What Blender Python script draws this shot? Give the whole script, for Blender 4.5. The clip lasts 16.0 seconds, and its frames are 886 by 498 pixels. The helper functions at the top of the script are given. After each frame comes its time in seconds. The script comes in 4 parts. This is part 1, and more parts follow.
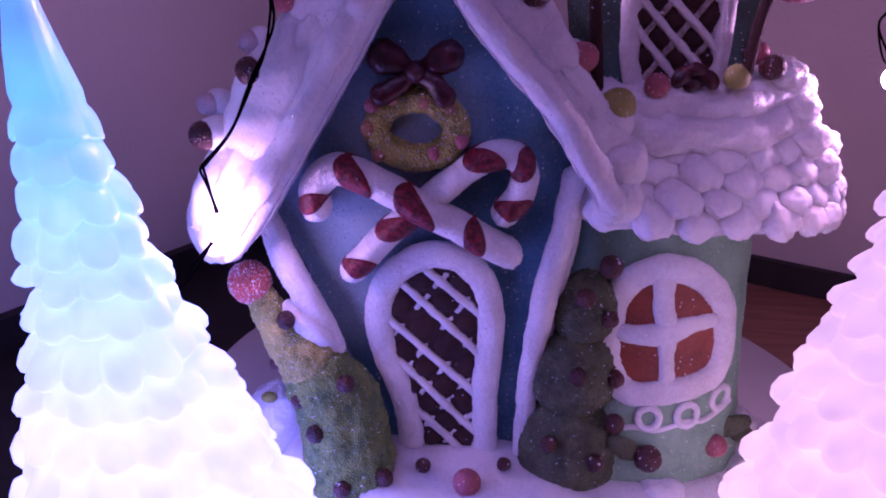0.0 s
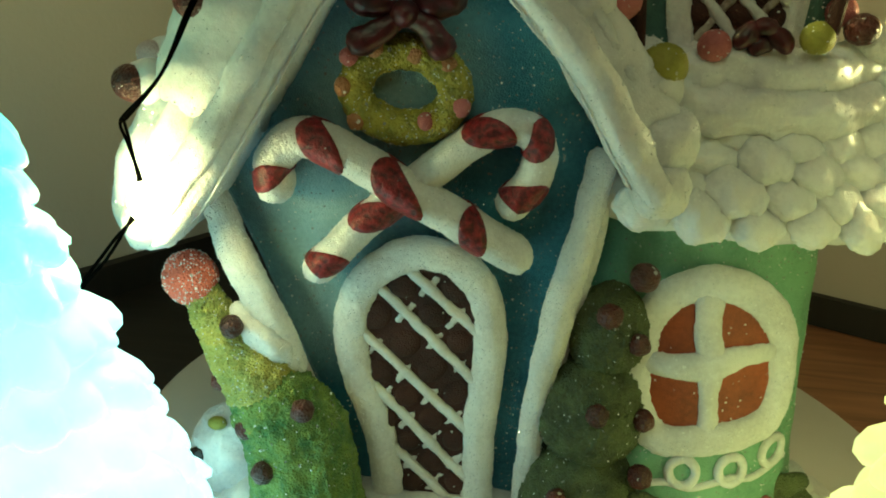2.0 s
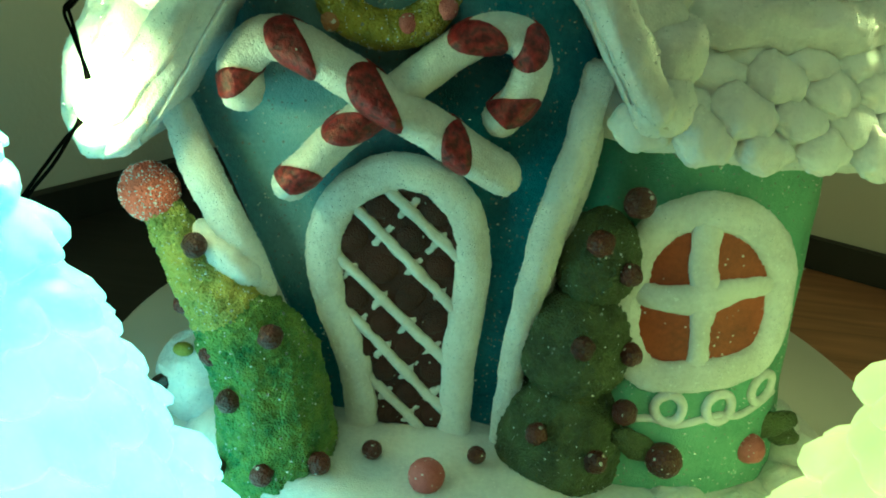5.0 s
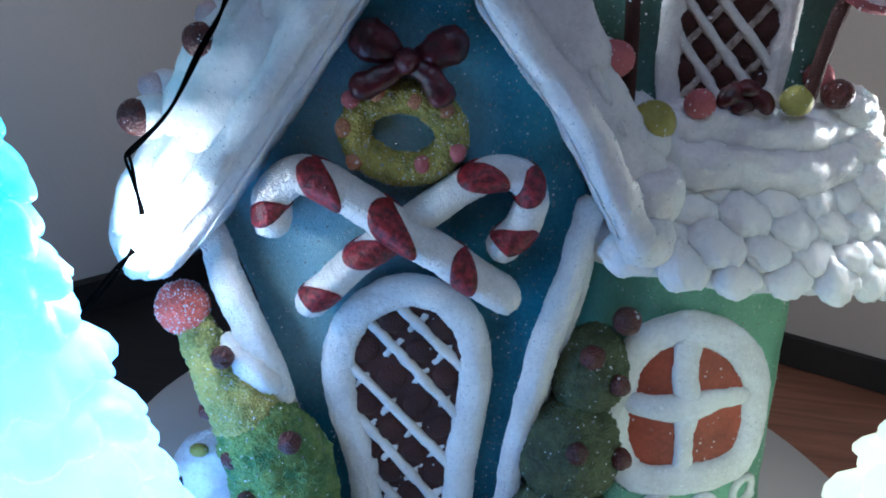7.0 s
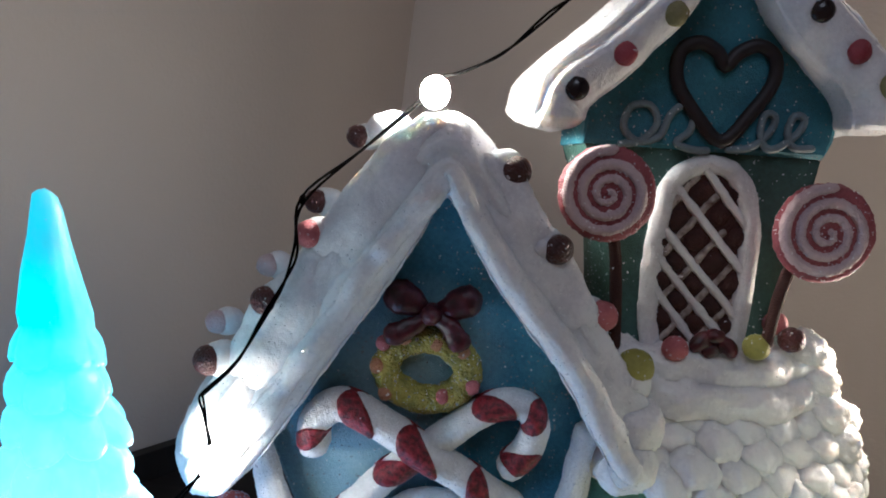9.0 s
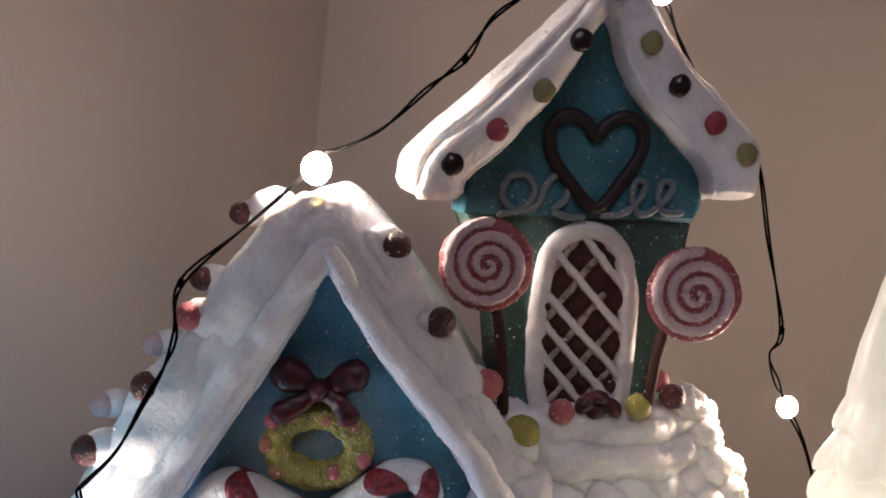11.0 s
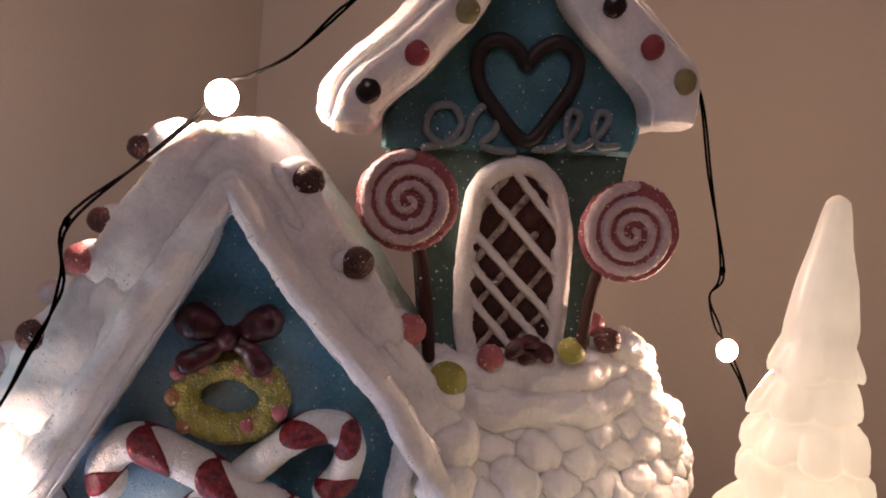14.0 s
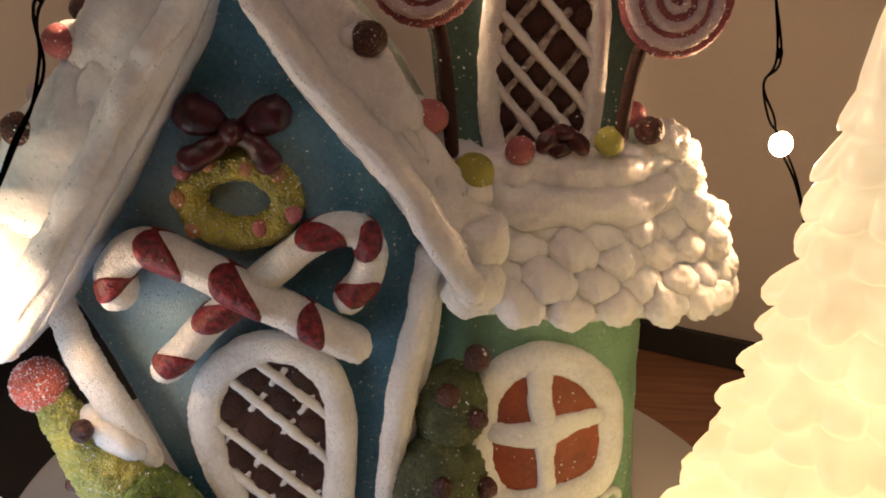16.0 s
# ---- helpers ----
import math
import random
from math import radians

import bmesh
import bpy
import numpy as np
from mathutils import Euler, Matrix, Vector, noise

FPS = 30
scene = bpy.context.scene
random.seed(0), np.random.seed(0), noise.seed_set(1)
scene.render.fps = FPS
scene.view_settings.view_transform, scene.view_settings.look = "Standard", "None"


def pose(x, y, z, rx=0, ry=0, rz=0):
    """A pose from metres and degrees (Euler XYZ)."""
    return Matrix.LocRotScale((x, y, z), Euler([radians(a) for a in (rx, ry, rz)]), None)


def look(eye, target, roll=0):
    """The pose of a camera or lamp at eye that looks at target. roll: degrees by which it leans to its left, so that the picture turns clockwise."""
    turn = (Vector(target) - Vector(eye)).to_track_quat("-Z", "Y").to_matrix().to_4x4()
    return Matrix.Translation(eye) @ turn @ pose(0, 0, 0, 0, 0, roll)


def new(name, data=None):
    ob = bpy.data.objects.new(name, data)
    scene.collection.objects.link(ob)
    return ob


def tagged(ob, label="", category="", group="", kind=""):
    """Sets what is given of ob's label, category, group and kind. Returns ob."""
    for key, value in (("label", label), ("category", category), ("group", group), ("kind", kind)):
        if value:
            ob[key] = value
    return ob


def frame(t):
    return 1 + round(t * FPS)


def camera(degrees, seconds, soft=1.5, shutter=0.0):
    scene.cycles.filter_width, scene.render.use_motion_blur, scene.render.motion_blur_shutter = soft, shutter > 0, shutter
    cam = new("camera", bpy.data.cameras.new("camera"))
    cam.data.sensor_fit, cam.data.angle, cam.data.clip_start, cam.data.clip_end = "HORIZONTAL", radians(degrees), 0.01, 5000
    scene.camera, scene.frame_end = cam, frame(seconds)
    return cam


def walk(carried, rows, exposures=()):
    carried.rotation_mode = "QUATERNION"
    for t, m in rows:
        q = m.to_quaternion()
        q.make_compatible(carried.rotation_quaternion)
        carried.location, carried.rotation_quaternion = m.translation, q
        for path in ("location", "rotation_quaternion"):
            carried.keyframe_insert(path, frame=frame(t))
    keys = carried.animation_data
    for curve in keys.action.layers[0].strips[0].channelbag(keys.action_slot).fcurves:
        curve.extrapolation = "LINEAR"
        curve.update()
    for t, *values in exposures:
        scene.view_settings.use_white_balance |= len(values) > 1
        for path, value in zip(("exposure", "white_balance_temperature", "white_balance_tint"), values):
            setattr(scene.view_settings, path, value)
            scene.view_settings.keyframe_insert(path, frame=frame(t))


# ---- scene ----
cam = camera(59.31, 16.0, soft=1.9)
PATH = [
    (0, (0.00534, -0.00884, 0.16315), (0.00566, 0.17828, 0.09255), 2.89),
    (0.5, (0.00758, 0.00318, 0.15546), (0.00576, 0.19047, 0.08533), 2.77),
    (1, (0.00825, 0.01158, 0.14990), (0.00859, 0.19973, 0.08208), 3.76),
    (1.5, (0.00969, 0.01908, 0.14586), (0.01122, 0.20841, 0.08144), 5.11),
    (2, (0.01004, 0.02945, 0.14146), (0.00744, 0.21909, 0.07798), 5.14),
    (2.5, (0.00885, 0.03919, 0.13539), (0.00807, 0.22981, 0.07487), 5.91),
    (3, (0.00864, 0.04068, 0.13516), (0.00971, 0.23082, 0.07312), 6.62),
    (3.5, (0.00878, 0.04028, 0.13557), (0.00912, 0.22755, 0.06536), 6.29),
    (5.8, (0.01165, 0.03739, 0.13319), (0.01581, 0.22156, 0.05533), 7.42),
    (6, (0.01072, 0.03647, 0.13430), (0.01415, 0.22239, 0.06067), 7.42),
    (6.5, (0.00830, 0.03212, 0.14262), (0.01249, 0.21980, 0.07362), 7.93),
    (7, (0.00436, 0.02607, 0.14625), (0.00960, 0.21750, 0.08854), 7.74),
    (7.5, (0.00586, 0.01847, 0.15801), (0.00848, 0.21203, 0.10774), 7.23),
    (8, (0.00449, 0.01261, 0.16199), (0.00590, 0.20821, 0.12029), 7.32),
    (8.5, (0.00205, 0.00536, 0.16931), (0.00133, 0.20264, 0.13644), 7.59),
    (9, (-0.00010, -0.00032, 0.17489), (-0.00284, 0.19818, 0.15057), 7.72),
    (9.5, (-0.00275, -0.00110, 0.17957), (-0.00268, 0.19777, 0.15835), 7.33),
    (10, (0.00073, -0.00159, 0.18430), (0.00428, 0.19743, 0.16489), 6.90),
    (12.3, (0.01792, -0.00144, 0.18749), (0.04249, 0.19687, 0.17919), 6.34),
    (12.5, (0.01720, 0.00139, 0.19021), (0.04287, 0.19934, 0.17757), 6.66),
    (13, (0.01842, 0.00202, 0.18699), (0.04200, 0.20017, 0.17368), 6.14),
    (13.5, (0.02178, 0.00840, 0.18244), (0.04592, 0.20583, 0.16141), 6.29),
    (14, (0.02284, 0.01043, 0.18106), (0.04535, 0.20778, 0.15765), 5.87),
    (14.5, (0.02362, 0.01100, 0.17998), (0.04541, 0.20814, 0.15431), 5.72),
    (15, (0.02763, 0.01480, 0.17541), (0.04370, 0.21068, 0.13835), 4.06),
    (15.5, (0.02863, 0.01748, 0.16870), (0.04183, 0.21167, 0.12269), 3.38),
    (16, (0.02644, 0.02249, 0.16078), (0.04424, 0.21365, 0.10474), 4.09),
]
TINTS = [(0.0, -0.65, 4900, 128), (0.5, -0.55, 4900, 100), (1.0, -0.36, 5300, 40), (1.5, -0.2, 6100, -18), (2.0, -0.02, 6400, -48), (2.5, 0.1, 6200, -72), (3.5, 0.12, 7500, -97), (6.0, -0.16, 3950, -40), (7.0, 0.02, 3850, 6), (8.0, -0.05, 4200, 8), (9.0, -0.03, 4450, 9), (10.0, 0.05, 4750, 12), (12.3, 0.1, 5350, 33), (13.5, 0.02, 5700, 35), (15.0, -0.02, 6200, 29), (16.0, -0.06, 6900, 23)]
walk(cam, [(t, look(eye, target, roll)) for t, eye, target, roll in PATH], TINTS)

# ---- light ----
world = bpy.data.worlds.new("world")
scene.world = world
world.use_nodes = True
world.node_tree.nodes["Background"].inputs[0].default_value = (0.9, 0.95, 1.0, 1)
world.node_tree.nodes["Background"].inputs[1].default_value = 0.02


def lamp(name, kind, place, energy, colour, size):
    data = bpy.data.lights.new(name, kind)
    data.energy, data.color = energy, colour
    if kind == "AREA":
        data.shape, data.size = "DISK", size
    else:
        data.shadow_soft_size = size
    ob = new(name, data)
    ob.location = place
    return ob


BULBS = [(-0.0475, 0.1675, 0.099), (-0.0098, 0.193, 0.1892), (0.0735, 0.200, 0.2435), (0.123, 0.203, 0.138)]
# Unseen warm area light, added behind the camera to brighten the front.
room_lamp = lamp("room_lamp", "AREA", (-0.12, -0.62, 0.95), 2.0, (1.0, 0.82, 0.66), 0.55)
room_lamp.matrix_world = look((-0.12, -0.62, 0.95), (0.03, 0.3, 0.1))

# ---- materials ----


def nodes_of(name):
    m = bpy.data.materials.new(name)
    m.use_nodes = True
    return m, m.node_tree.nodes, m.node_tree.links, m.node_tree.nodes["Principled BSDF"]


def sugar(name, colour, other=None, rough=0.55, grain=2600.0, bump=0.35, glitter=0.5, patch=90.0, sss=0.0, metal=0.0, dust=()):
    """Painted resin strewn with sugar grains: two-scale colour, grainy relief, tiny bright flakes."""
    m, n, l, p = nodes_of(name)
    other = other or tuple(c * 0.62 for c in colour)
    tc = n.new("ShaderNodeTexCoord")
    big = n.new("ShaderNodeTexNoise")
    big.inputs["Scale"].default_value, big.inputs["Detail"].default_value = patch, 5
    small = n.new("ShaderNodeTexNoise")
    small.inputs["Scale"].default_value, small.inputs["Detail"].default_value = grain * 0.35, 3
    blend = n.new("ShaderNodeMath")
    blend.operation = "MULTIPLY_ADD"
    blend.inputs[1].default_value = 0.45
    ramp = n.new("ShaderNodeValToRGB")
    ramp.color_ramp.elements[0].position, ramp.color_ramp.elements[1].position = 0.48, 0.86
    ramp.color_ramp.elements[0].color, ramp.color_ramp.elements[1].color = (*other, 1), (*colour, 1)
    for node in (big, small):
        l.new(tc.outputs["Object"], node.inputs["Vector"])
    l.new(small.outputs["Fac"], blend.inputs[0])
    l.new(big.outputs["Fac"], blend.inputs[2])
    l.new(blend.outputs[0], ramp.inputs[0])
    flakes = n.new("ShaderNodeTexVoronoi")
    flakes.inputs["Scale"].default_value = grain * 0.95
    l.new(tc.outputs["Object"], flakes.inputs["Vector"])
    split = n.new("ShaderNodeSeparateColor")
    l.new(flakes.outputs["Color"], split.inputs[0])
    pick = n.new("ShaderNodeMath")
    pick.operation, pick.inputs[1].default_value = "GREATER_THAN", 1 - 0.024 * glitter
    l.new(split.outputs[2], pick.inputs[0])
    mixc = n.new("ShaderNodeMix")
    mixc.data_type = "RGBA"
    mixc.inputs["B"].default_value = (*(0.62 + 0.33 * c for c in colour), 1)
    l.new(pick.outputs[0], mixc.inputs["Factor"])
    shade = ramp.outputs[0]
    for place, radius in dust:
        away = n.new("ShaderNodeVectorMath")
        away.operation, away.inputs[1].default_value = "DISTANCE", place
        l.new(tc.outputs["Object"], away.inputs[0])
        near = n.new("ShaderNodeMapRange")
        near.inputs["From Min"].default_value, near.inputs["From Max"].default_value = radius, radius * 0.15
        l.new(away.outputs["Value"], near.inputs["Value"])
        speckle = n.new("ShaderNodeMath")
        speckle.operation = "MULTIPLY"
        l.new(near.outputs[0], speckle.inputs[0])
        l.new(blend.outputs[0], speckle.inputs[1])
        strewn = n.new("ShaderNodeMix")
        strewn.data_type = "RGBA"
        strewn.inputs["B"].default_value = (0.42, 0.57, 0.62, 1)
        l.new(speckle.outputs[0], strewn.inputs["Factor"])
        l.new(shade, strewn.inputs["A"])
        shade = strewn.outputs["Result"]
    l.new(shade, mixc.inputs["A"])
    l.new(mixc.outputs["Result"], p.inputs["Base Color"])
    mr = n.new("ShaderNodeMath")
    mr.operation, mr.inputs[1].default_value, mr.inputs[2].default_value = "MULTIPLY_ADD", 0.12 - rough, rough
    l.new(pick.outputs[0], mr.inputs[0])
    l.new(mr.outputs[0], p.inputs["Roughness"])
    grains = n.new("ShaderNodeTexVoronoi")
    grains.inputs["Scale"].default_value = grain
    l.new(tc.outputs["Object"], grains.inputs["Vector"])
    bp = n.new("ShaderNodeBump")
    bp.inputs["Strength"].default_value, bp.inputs["Distance"].default_value = bump, 0.0006
    bp.invert = True
    l.new(grains.outputs["Distance"], bp.inputs["Height"])
    facing = n.new("ShaderNodeVectorMath")
    facing.operation, facing.inputs[1].default_value = "MULTIPLY_ADD", (0.1, 0.1, 0.1) if sss else (0.6, 0.6, 0.6)
    facing.inputs[2].default_value = (-0.05, -0.05, -0.05) if sss else (-0.3, -0.3, -0.3)
    l.new(flakes.outputs["Color"], facing.inputs[0])
    weigh = n.new("ShaderNodeVectorMath")
    weigh.operation = "SCALE"
    l.new(facing.outputs[0], weigh.inputs[0])
    l.new(pick.outputs[0], weigh.inputs["Scale"])
    tilt = n.new("ShaderNodeVectorMath")
    tilt.operation = "ADD"
    l.new(bp.outputs[0], tilt.inputs[0])
    l.new(weigh.outputs[0], tilt.inputs[1])
    level = n.new("ShaderNodeVectorMath")
    level.operation = "NORMALIZE"
    l.new(tilt.outputs[0], level.inputs[0])
    l.new(level.outputs[0], p.inputs["Normal"])
    if metal:
        shine = n.new("ShaderNodeMath")
        shine.operation, shine.inputs[1].default_value = "MULTIPLY", metal
        l.new(pick.outputs[0], shine.inputs[0])
        l.new(shine.outputs[0], p.inputs["Metallic"])
    if sss:
        p.inputs["Subsurface Weight"].default_value = sss
        p.inputs["Subsurface Radius"].default_value = (1.0, 0.9, 0.8)
        p.inputs["Subsurface Scale"].default_value = 0.003
        p.inputs["Sheen Weight"].default_value, p.inputs["Sheen Roughness"].default_value = 0.25, 0.4
    return m


def gloss(name, colour, other=None, rough=0.25, patch=350.0, bump=0.15):
    """Brush-painted, varnished resin."""
    m, n, l, p = nodes_of(name)
    tc = n.new("ShaderNodeTexCoord")
    tex = n.new("ShaderNodeTexNoise")
    tex.inputs["Scale"].default_value, tex.inputs["Detail"].default_value = patch, 6
    ramp = n.new("ShaderNodeValToRGB")
    ramp.color_ramp.elements[0].position, ramp.color_ramp.elements[1].position = 0.35, 0.68
    ramp.color_ramp.elements[0].color = (*(other or tuple(c * 0.55 for c in colour)), 1)
    ramp.color_ramp.elements[1].color = (*colour, 1)
    l.new(tc.outputs["Object"], tex.inputs["Vector"])
    l.new(tex.outputs["Fac"], ramp.inputs[0])
    l.new(ramp.outputs[0], p.inputs["Base Color"])
    p.inputs["Roughness"].default_value = rough
    bp = n.new("ShaderNodeBump")
    bp.inputs["Strength"].default_value, bp.inputs["Distance"].default_value = bump, 0.0006
    l.new(tex.outputs["Fac"], bp.inputs["Height"])
    l.new(bp.outputs[0], p.inputs["Normal"])
    return m


def plaster(name, colour):
    m, n, l, p = nodes_of(name)
    tc = n.new("ShaderNodeTexCoord")
    tex = n.new("ShaderNodeTexNoise")
    tex.inputs["Scale"].default_value, tex.inputs["Detail"].default_value = 7, 8
    fine = n.new("ShaderNodeTexNoise")
    fine.inputs["Scale"].default_value, fine.inputs["Detail"].default_value = 420, 4
    ramp = n.new("ShaderNodeValToRGB")
    ramp.color_ramp.elements[0].color, ramp.color_ramp.elements[1].color = (*(c * 0.86 for c in colour), 1), (*colour, 1)
    bp = n.new("ShaderNodeBump")
    bp.inputs["Strength"].default_value, bp.inputs["Distance"].default_value = 0.25, 0.001
    for node in (tex, fine):
        l.new(tc.outputs["Object"], node.inputs["Vector"])
    l.new(tex.outputs["Fac"], ramp.inputs[0])
    l.new(ramp.outputs[0], p.inputs["Base Color"])
    l.new(fine.outputs["Fac"], bp.inputs["Height"])
    l.new(bp.outputs[0], p.inputs["Normal"])
    p.inputs["Roughness"].default_value = 0.85
    return m


def wood(name, colour, dark, rough=0.42):
    m, n, l, p = nodes_of(name)
    tc = n.new("ShaderNodeTexCoord")
    mp = n.new("ShaderNodeMapping")
    mp.inputs["Scale"].default_value = (6, 60, 6)
    mp.inputs["Rotation"].default_value = (0, 0, 0.5)
    tex = n.new("ShaderNodeTexNoise")
    tex.inputs["Scale"].default_value, tex.inputs["Detail"].default_value, tex.inputs["Distortion"].default_value = 3, 8, 0.6
    ramp = n.new("ShaderNodeValToRGB")
    ramp.color_ramp.elements[0].position, ramp.color_ramp.elements[1].position = 0.3, 0.7
    ramp.color_ramp.elements[0].color, ramp.color_ramp.elements[1].color = (*dark, 1), (*colour, 1)
    bp = n.new("ShaderNodeBump")
    bp.inputs["Strength"].default_value, bp.inputs["Distance"].default_value = 0.2, 0.0008
    l.new(tc.outputs["Object"], mp.inputs["Vector"])
    l.new(mp.outputs[0], tex.inputs["Vector"])
    l.new(tex.outputs["Fac"], ramp.inputs[0])
    l.new(ramp.outputs[0], p.inputs["Base Color"])
    l.new(tex.outputs["Fac"], bp.inputs["Height"])
    l.new(bp.outputs[0], p.inputs["Normal"])
    p.inputs["Roughness"].default_value = rough
    return m


def glowing_ice(name, low, high, power, height):
    """Frosted acrylic lit from a coloured diode in its foot: brightest near the foot, paler at the tip."""
    m, n, l, p = nodes_of(name)
    tc = n.new("ShaderNodeTexCoord")
    sep = n.new("ShaderNodeSeparateXYZ")
    l.new(tc.outputs["Object"], sep.inputs[0])
    up = n.new("ShaderNodeMapRange")
    up.inputs["From Max"].default_value = height
    l.new(sep.outputs["Z"], up.inputs["Value"])
    ramp = n.new("ShaderNodeValToRGB")
    ramp.color_ramp.elements[0].position, ramp.color_ramp.elements[1].position = 0.4, 0.85
    ramp.color_ramp.elements[0].color, ramp.color_ramp.elements[1].color = (*low, 1), (*high, 1)
    l.new(up.outputs[0], ramp.inputs[0])
    tex = n.new("ShaderNodeTexNoise")
    tex.inputs["Scale"].default_value, tex.inputs["Detail"].default_value = 85, 3
    l.new(tc.outputs["Object"], tex.inputs["Vector"])
    bend = n.new("ShaderNodeFloatCurve")
    curve = bend.mapping.curves[0]
    curve.points[0].location, curve.points[1].location = (0, 1.0), (1, 0.34)
    curve.points.new(0.55, 0.85)
    bend.mapping.update()
    l.new(up.outputs[0], bend.inputs["Value"])
    cloud = n.new("ShaderNodeMapRange")
    cloud.inputs["From Min"].default_value, cloud.inputs["From Max"].default_value = 0.3, 0.7
    cloud.inputs["To Min"].default_value, cloud.inputs["To Max"].default_value = 0.8 * power, 1.12 * power
    l.new(tex.outputs["Fac"], cloud.inputs["Value"])
    mul = n.new("ShaderNodeMath")
    mul.operation = "MULTIPLY"
    l.new(bend.outputs[0], mul.inputs[0])
    l.new(cloud.outputs[0], mul.inputs[1])
    l.new(ramp.outputs[0], p.inputs["Emission Color"])
    l.new(mul.outputs[0], p.inputs["Emission Strength"])
    p.inputs["Base Color"].default_value = (0.32, 0.32, 0.32, 1)
    p.inputs["Roughness"].default_value = 0.36
    p.inputs["Subsurface Weight"].default_value = 0.4
    p.inputs["Subsurface Scale"].default_value = 0.01
    bp = n.new("ShaderNodeBump")
    bp.inputs["Strength"].default_value, bp.inputs["Distance"].default_value = 0.3, 0.002
    l.new(tex.outputs["Fac"], bp.inputs["Height"])
    l.new(bp.outputs[0], p.inputs["Normal"])
    return m


def glow(name, colour, power):
    m, n, l, p = nodes_of(name)
    p.inputs["Base Color"].default_value = (0.9, 0.85, 0.7, 1)
    p.inputs["Emission Color"].default_value = (*colour, 1)
    p.inputs["Emission Strength"].default_value = power
    return m


SNOW = sugar("sugared_snow", (0.86, 0.85, 0.86), (0.66, 0.65, 0.68), rough=0.36, glitter=0.9, bump=0.18, sss=0.7)
ICING = sugar("white_icing", (0.84, 0.83, 0.82), (0.62, 0.6, 0.6), rough=0.4, bump=0.28, glitter=0.7, sss=0.35)
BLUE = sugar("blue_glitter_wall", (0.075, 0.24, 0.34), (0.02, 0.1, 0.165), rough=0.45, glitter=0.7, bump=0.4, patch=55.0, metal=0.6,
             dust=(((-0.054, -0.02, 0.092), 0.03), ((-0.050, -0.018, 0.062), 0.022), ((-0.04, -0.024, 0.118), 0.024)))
TEAL = sugar("teal_glitter_wall", (0.05, 0.2, 0.27), (0.025, 0.11, 0.16), glitter=0.35, bump=0.45, metal=0.6)
DUSK = sugar("dark_green_wall", (0.06, 0.13, 0.11), (0.03, 0.07, 0.06), glitter=0.2)
SAGE = sugar("sage_green_wall", (0.26, 0.46, 0.3), (0.16, 0.31, 0.2), glitter=0.6, metal=0.6)
LEMON = sugar("yellow_lime_bush", (0.5, 0.46, 0.12), (0.24, 0.27, 0.07), grain=1700, bump=0.9, glitter=0.5, patch=160, metal=0.6)
LIME = sugar("lime_green_bush", (0.22, 0.3, 0.07), (0.06, 0.15, 0.05), grain=1700, bump=0.9, glitter=0.3, patch=160, metal=0.6)
PINE = sugar("dark_green_bush", (0.1, 0.12, 0.05), (0.035, 0.045, 0.02), grain=1900, bump=0.8, glitter=0.15, patch=160, metal=0.6)
WREATH = sugar("mossy_wreath", (0.42, 0.36, 0.06), (0.15, 0.16, 0.03), grain=1500, bump=0.7, glitter=0.9, patch=260, metal=0.6)
RED = gloss("red_varnish", (0.29, 0.02, 0.032), (0.06, 0.005, 0.009), rough=0.42, patch=800, bump=0.9)
BERRY = sugar("dark_berry_sugar", (0.085, 0.02, 0.017), (0.028, 0.008, 0.008), rough=0.35, grain=1500, bump=0.7, glitter=0.4)
BOW = gloss("plum_bow_varnish", (0.085, 0.01, 0.018), (0.02, 0.004, 0.007), rough=0.38, bump=0.8)
PINK = sugar("pink_gumdrop", (0.5, 0.16, 0.17), (0.32, 0.08, 0.09), bump=0.4)
CORAL = sugar("coral_gumdrop", (0.75, 0.17, 0.12), (0.5, 0.08, 0.05), grain=1800, bump=0.8, glitter=0.8)
YELLOW = sugar("yellow_green_gumdrop", (0.34, 0.32, 0.06), (0.2, 0.2, 0.035), bump=0.3)
BLACK = gloss("black_candy", (0.025, 0.018, 0.018), (0.012, 0.008, 0.01), rough=0.22)
CHOC = sugar("chocolate_door", (0.05, 0.013, 0.009), (0.02, 0.006, 0.005), rough=0.8, glitter=0.05, bump=0.5)
AMBER = sugar("amber_window_pane", (0.34, 0.075, 0.03), (0.17, 0.035, 0.015), glitter=0.3, bump=0.2)
SWIRL = sugar("pale_pink_icing", (0.64, 0.5, 0.51), (0.48, 0.36, 0.38), bump=0.5)
CRYSTAL = gloss("sugar_crystals", (0.93, 0.93, 0.95), (0.8, 0.8, 0.84), rough=0.08, patch=900, bump=0)
CRYSTAL.node_tree.nodes["Principled BSDF"].inputs["Coat Weight"].default_value = 1.0
PEACH = sugar("peach_berry", (0.5, 0.26, 0.12), (0.34, 0.13, 0.07), grain=1700, bump=0.5, glitter=0.6)
ROSE = sugar("rose_candy", (0.31, 0.08, 0.095), (0.2, 0.05, 0.062), bump=0.4, glitter=0.15)
BEIGE = sugar("beige_icing", (0.5, 0.44, 0.38), (0.13, 0.08, 0.06), glitter=0.2, patch=420)
DOT_ROSE = sugar("rose_dot", (0.34, 0.05, 0.07), (0.22, 0.03, 0.045), rough=0.4, glitter=0.15)
DOT_OLIVE = sugar("olive_dot", (0.3, 0.27, 0.11), (0.2, 0.18, 0.07), rough=0.4, glitter=0.15)
HEART = gloss("dark_heart", (0.02, 0.013, 0.015), (0.012, 0.008, 0.01), rough=0.55)
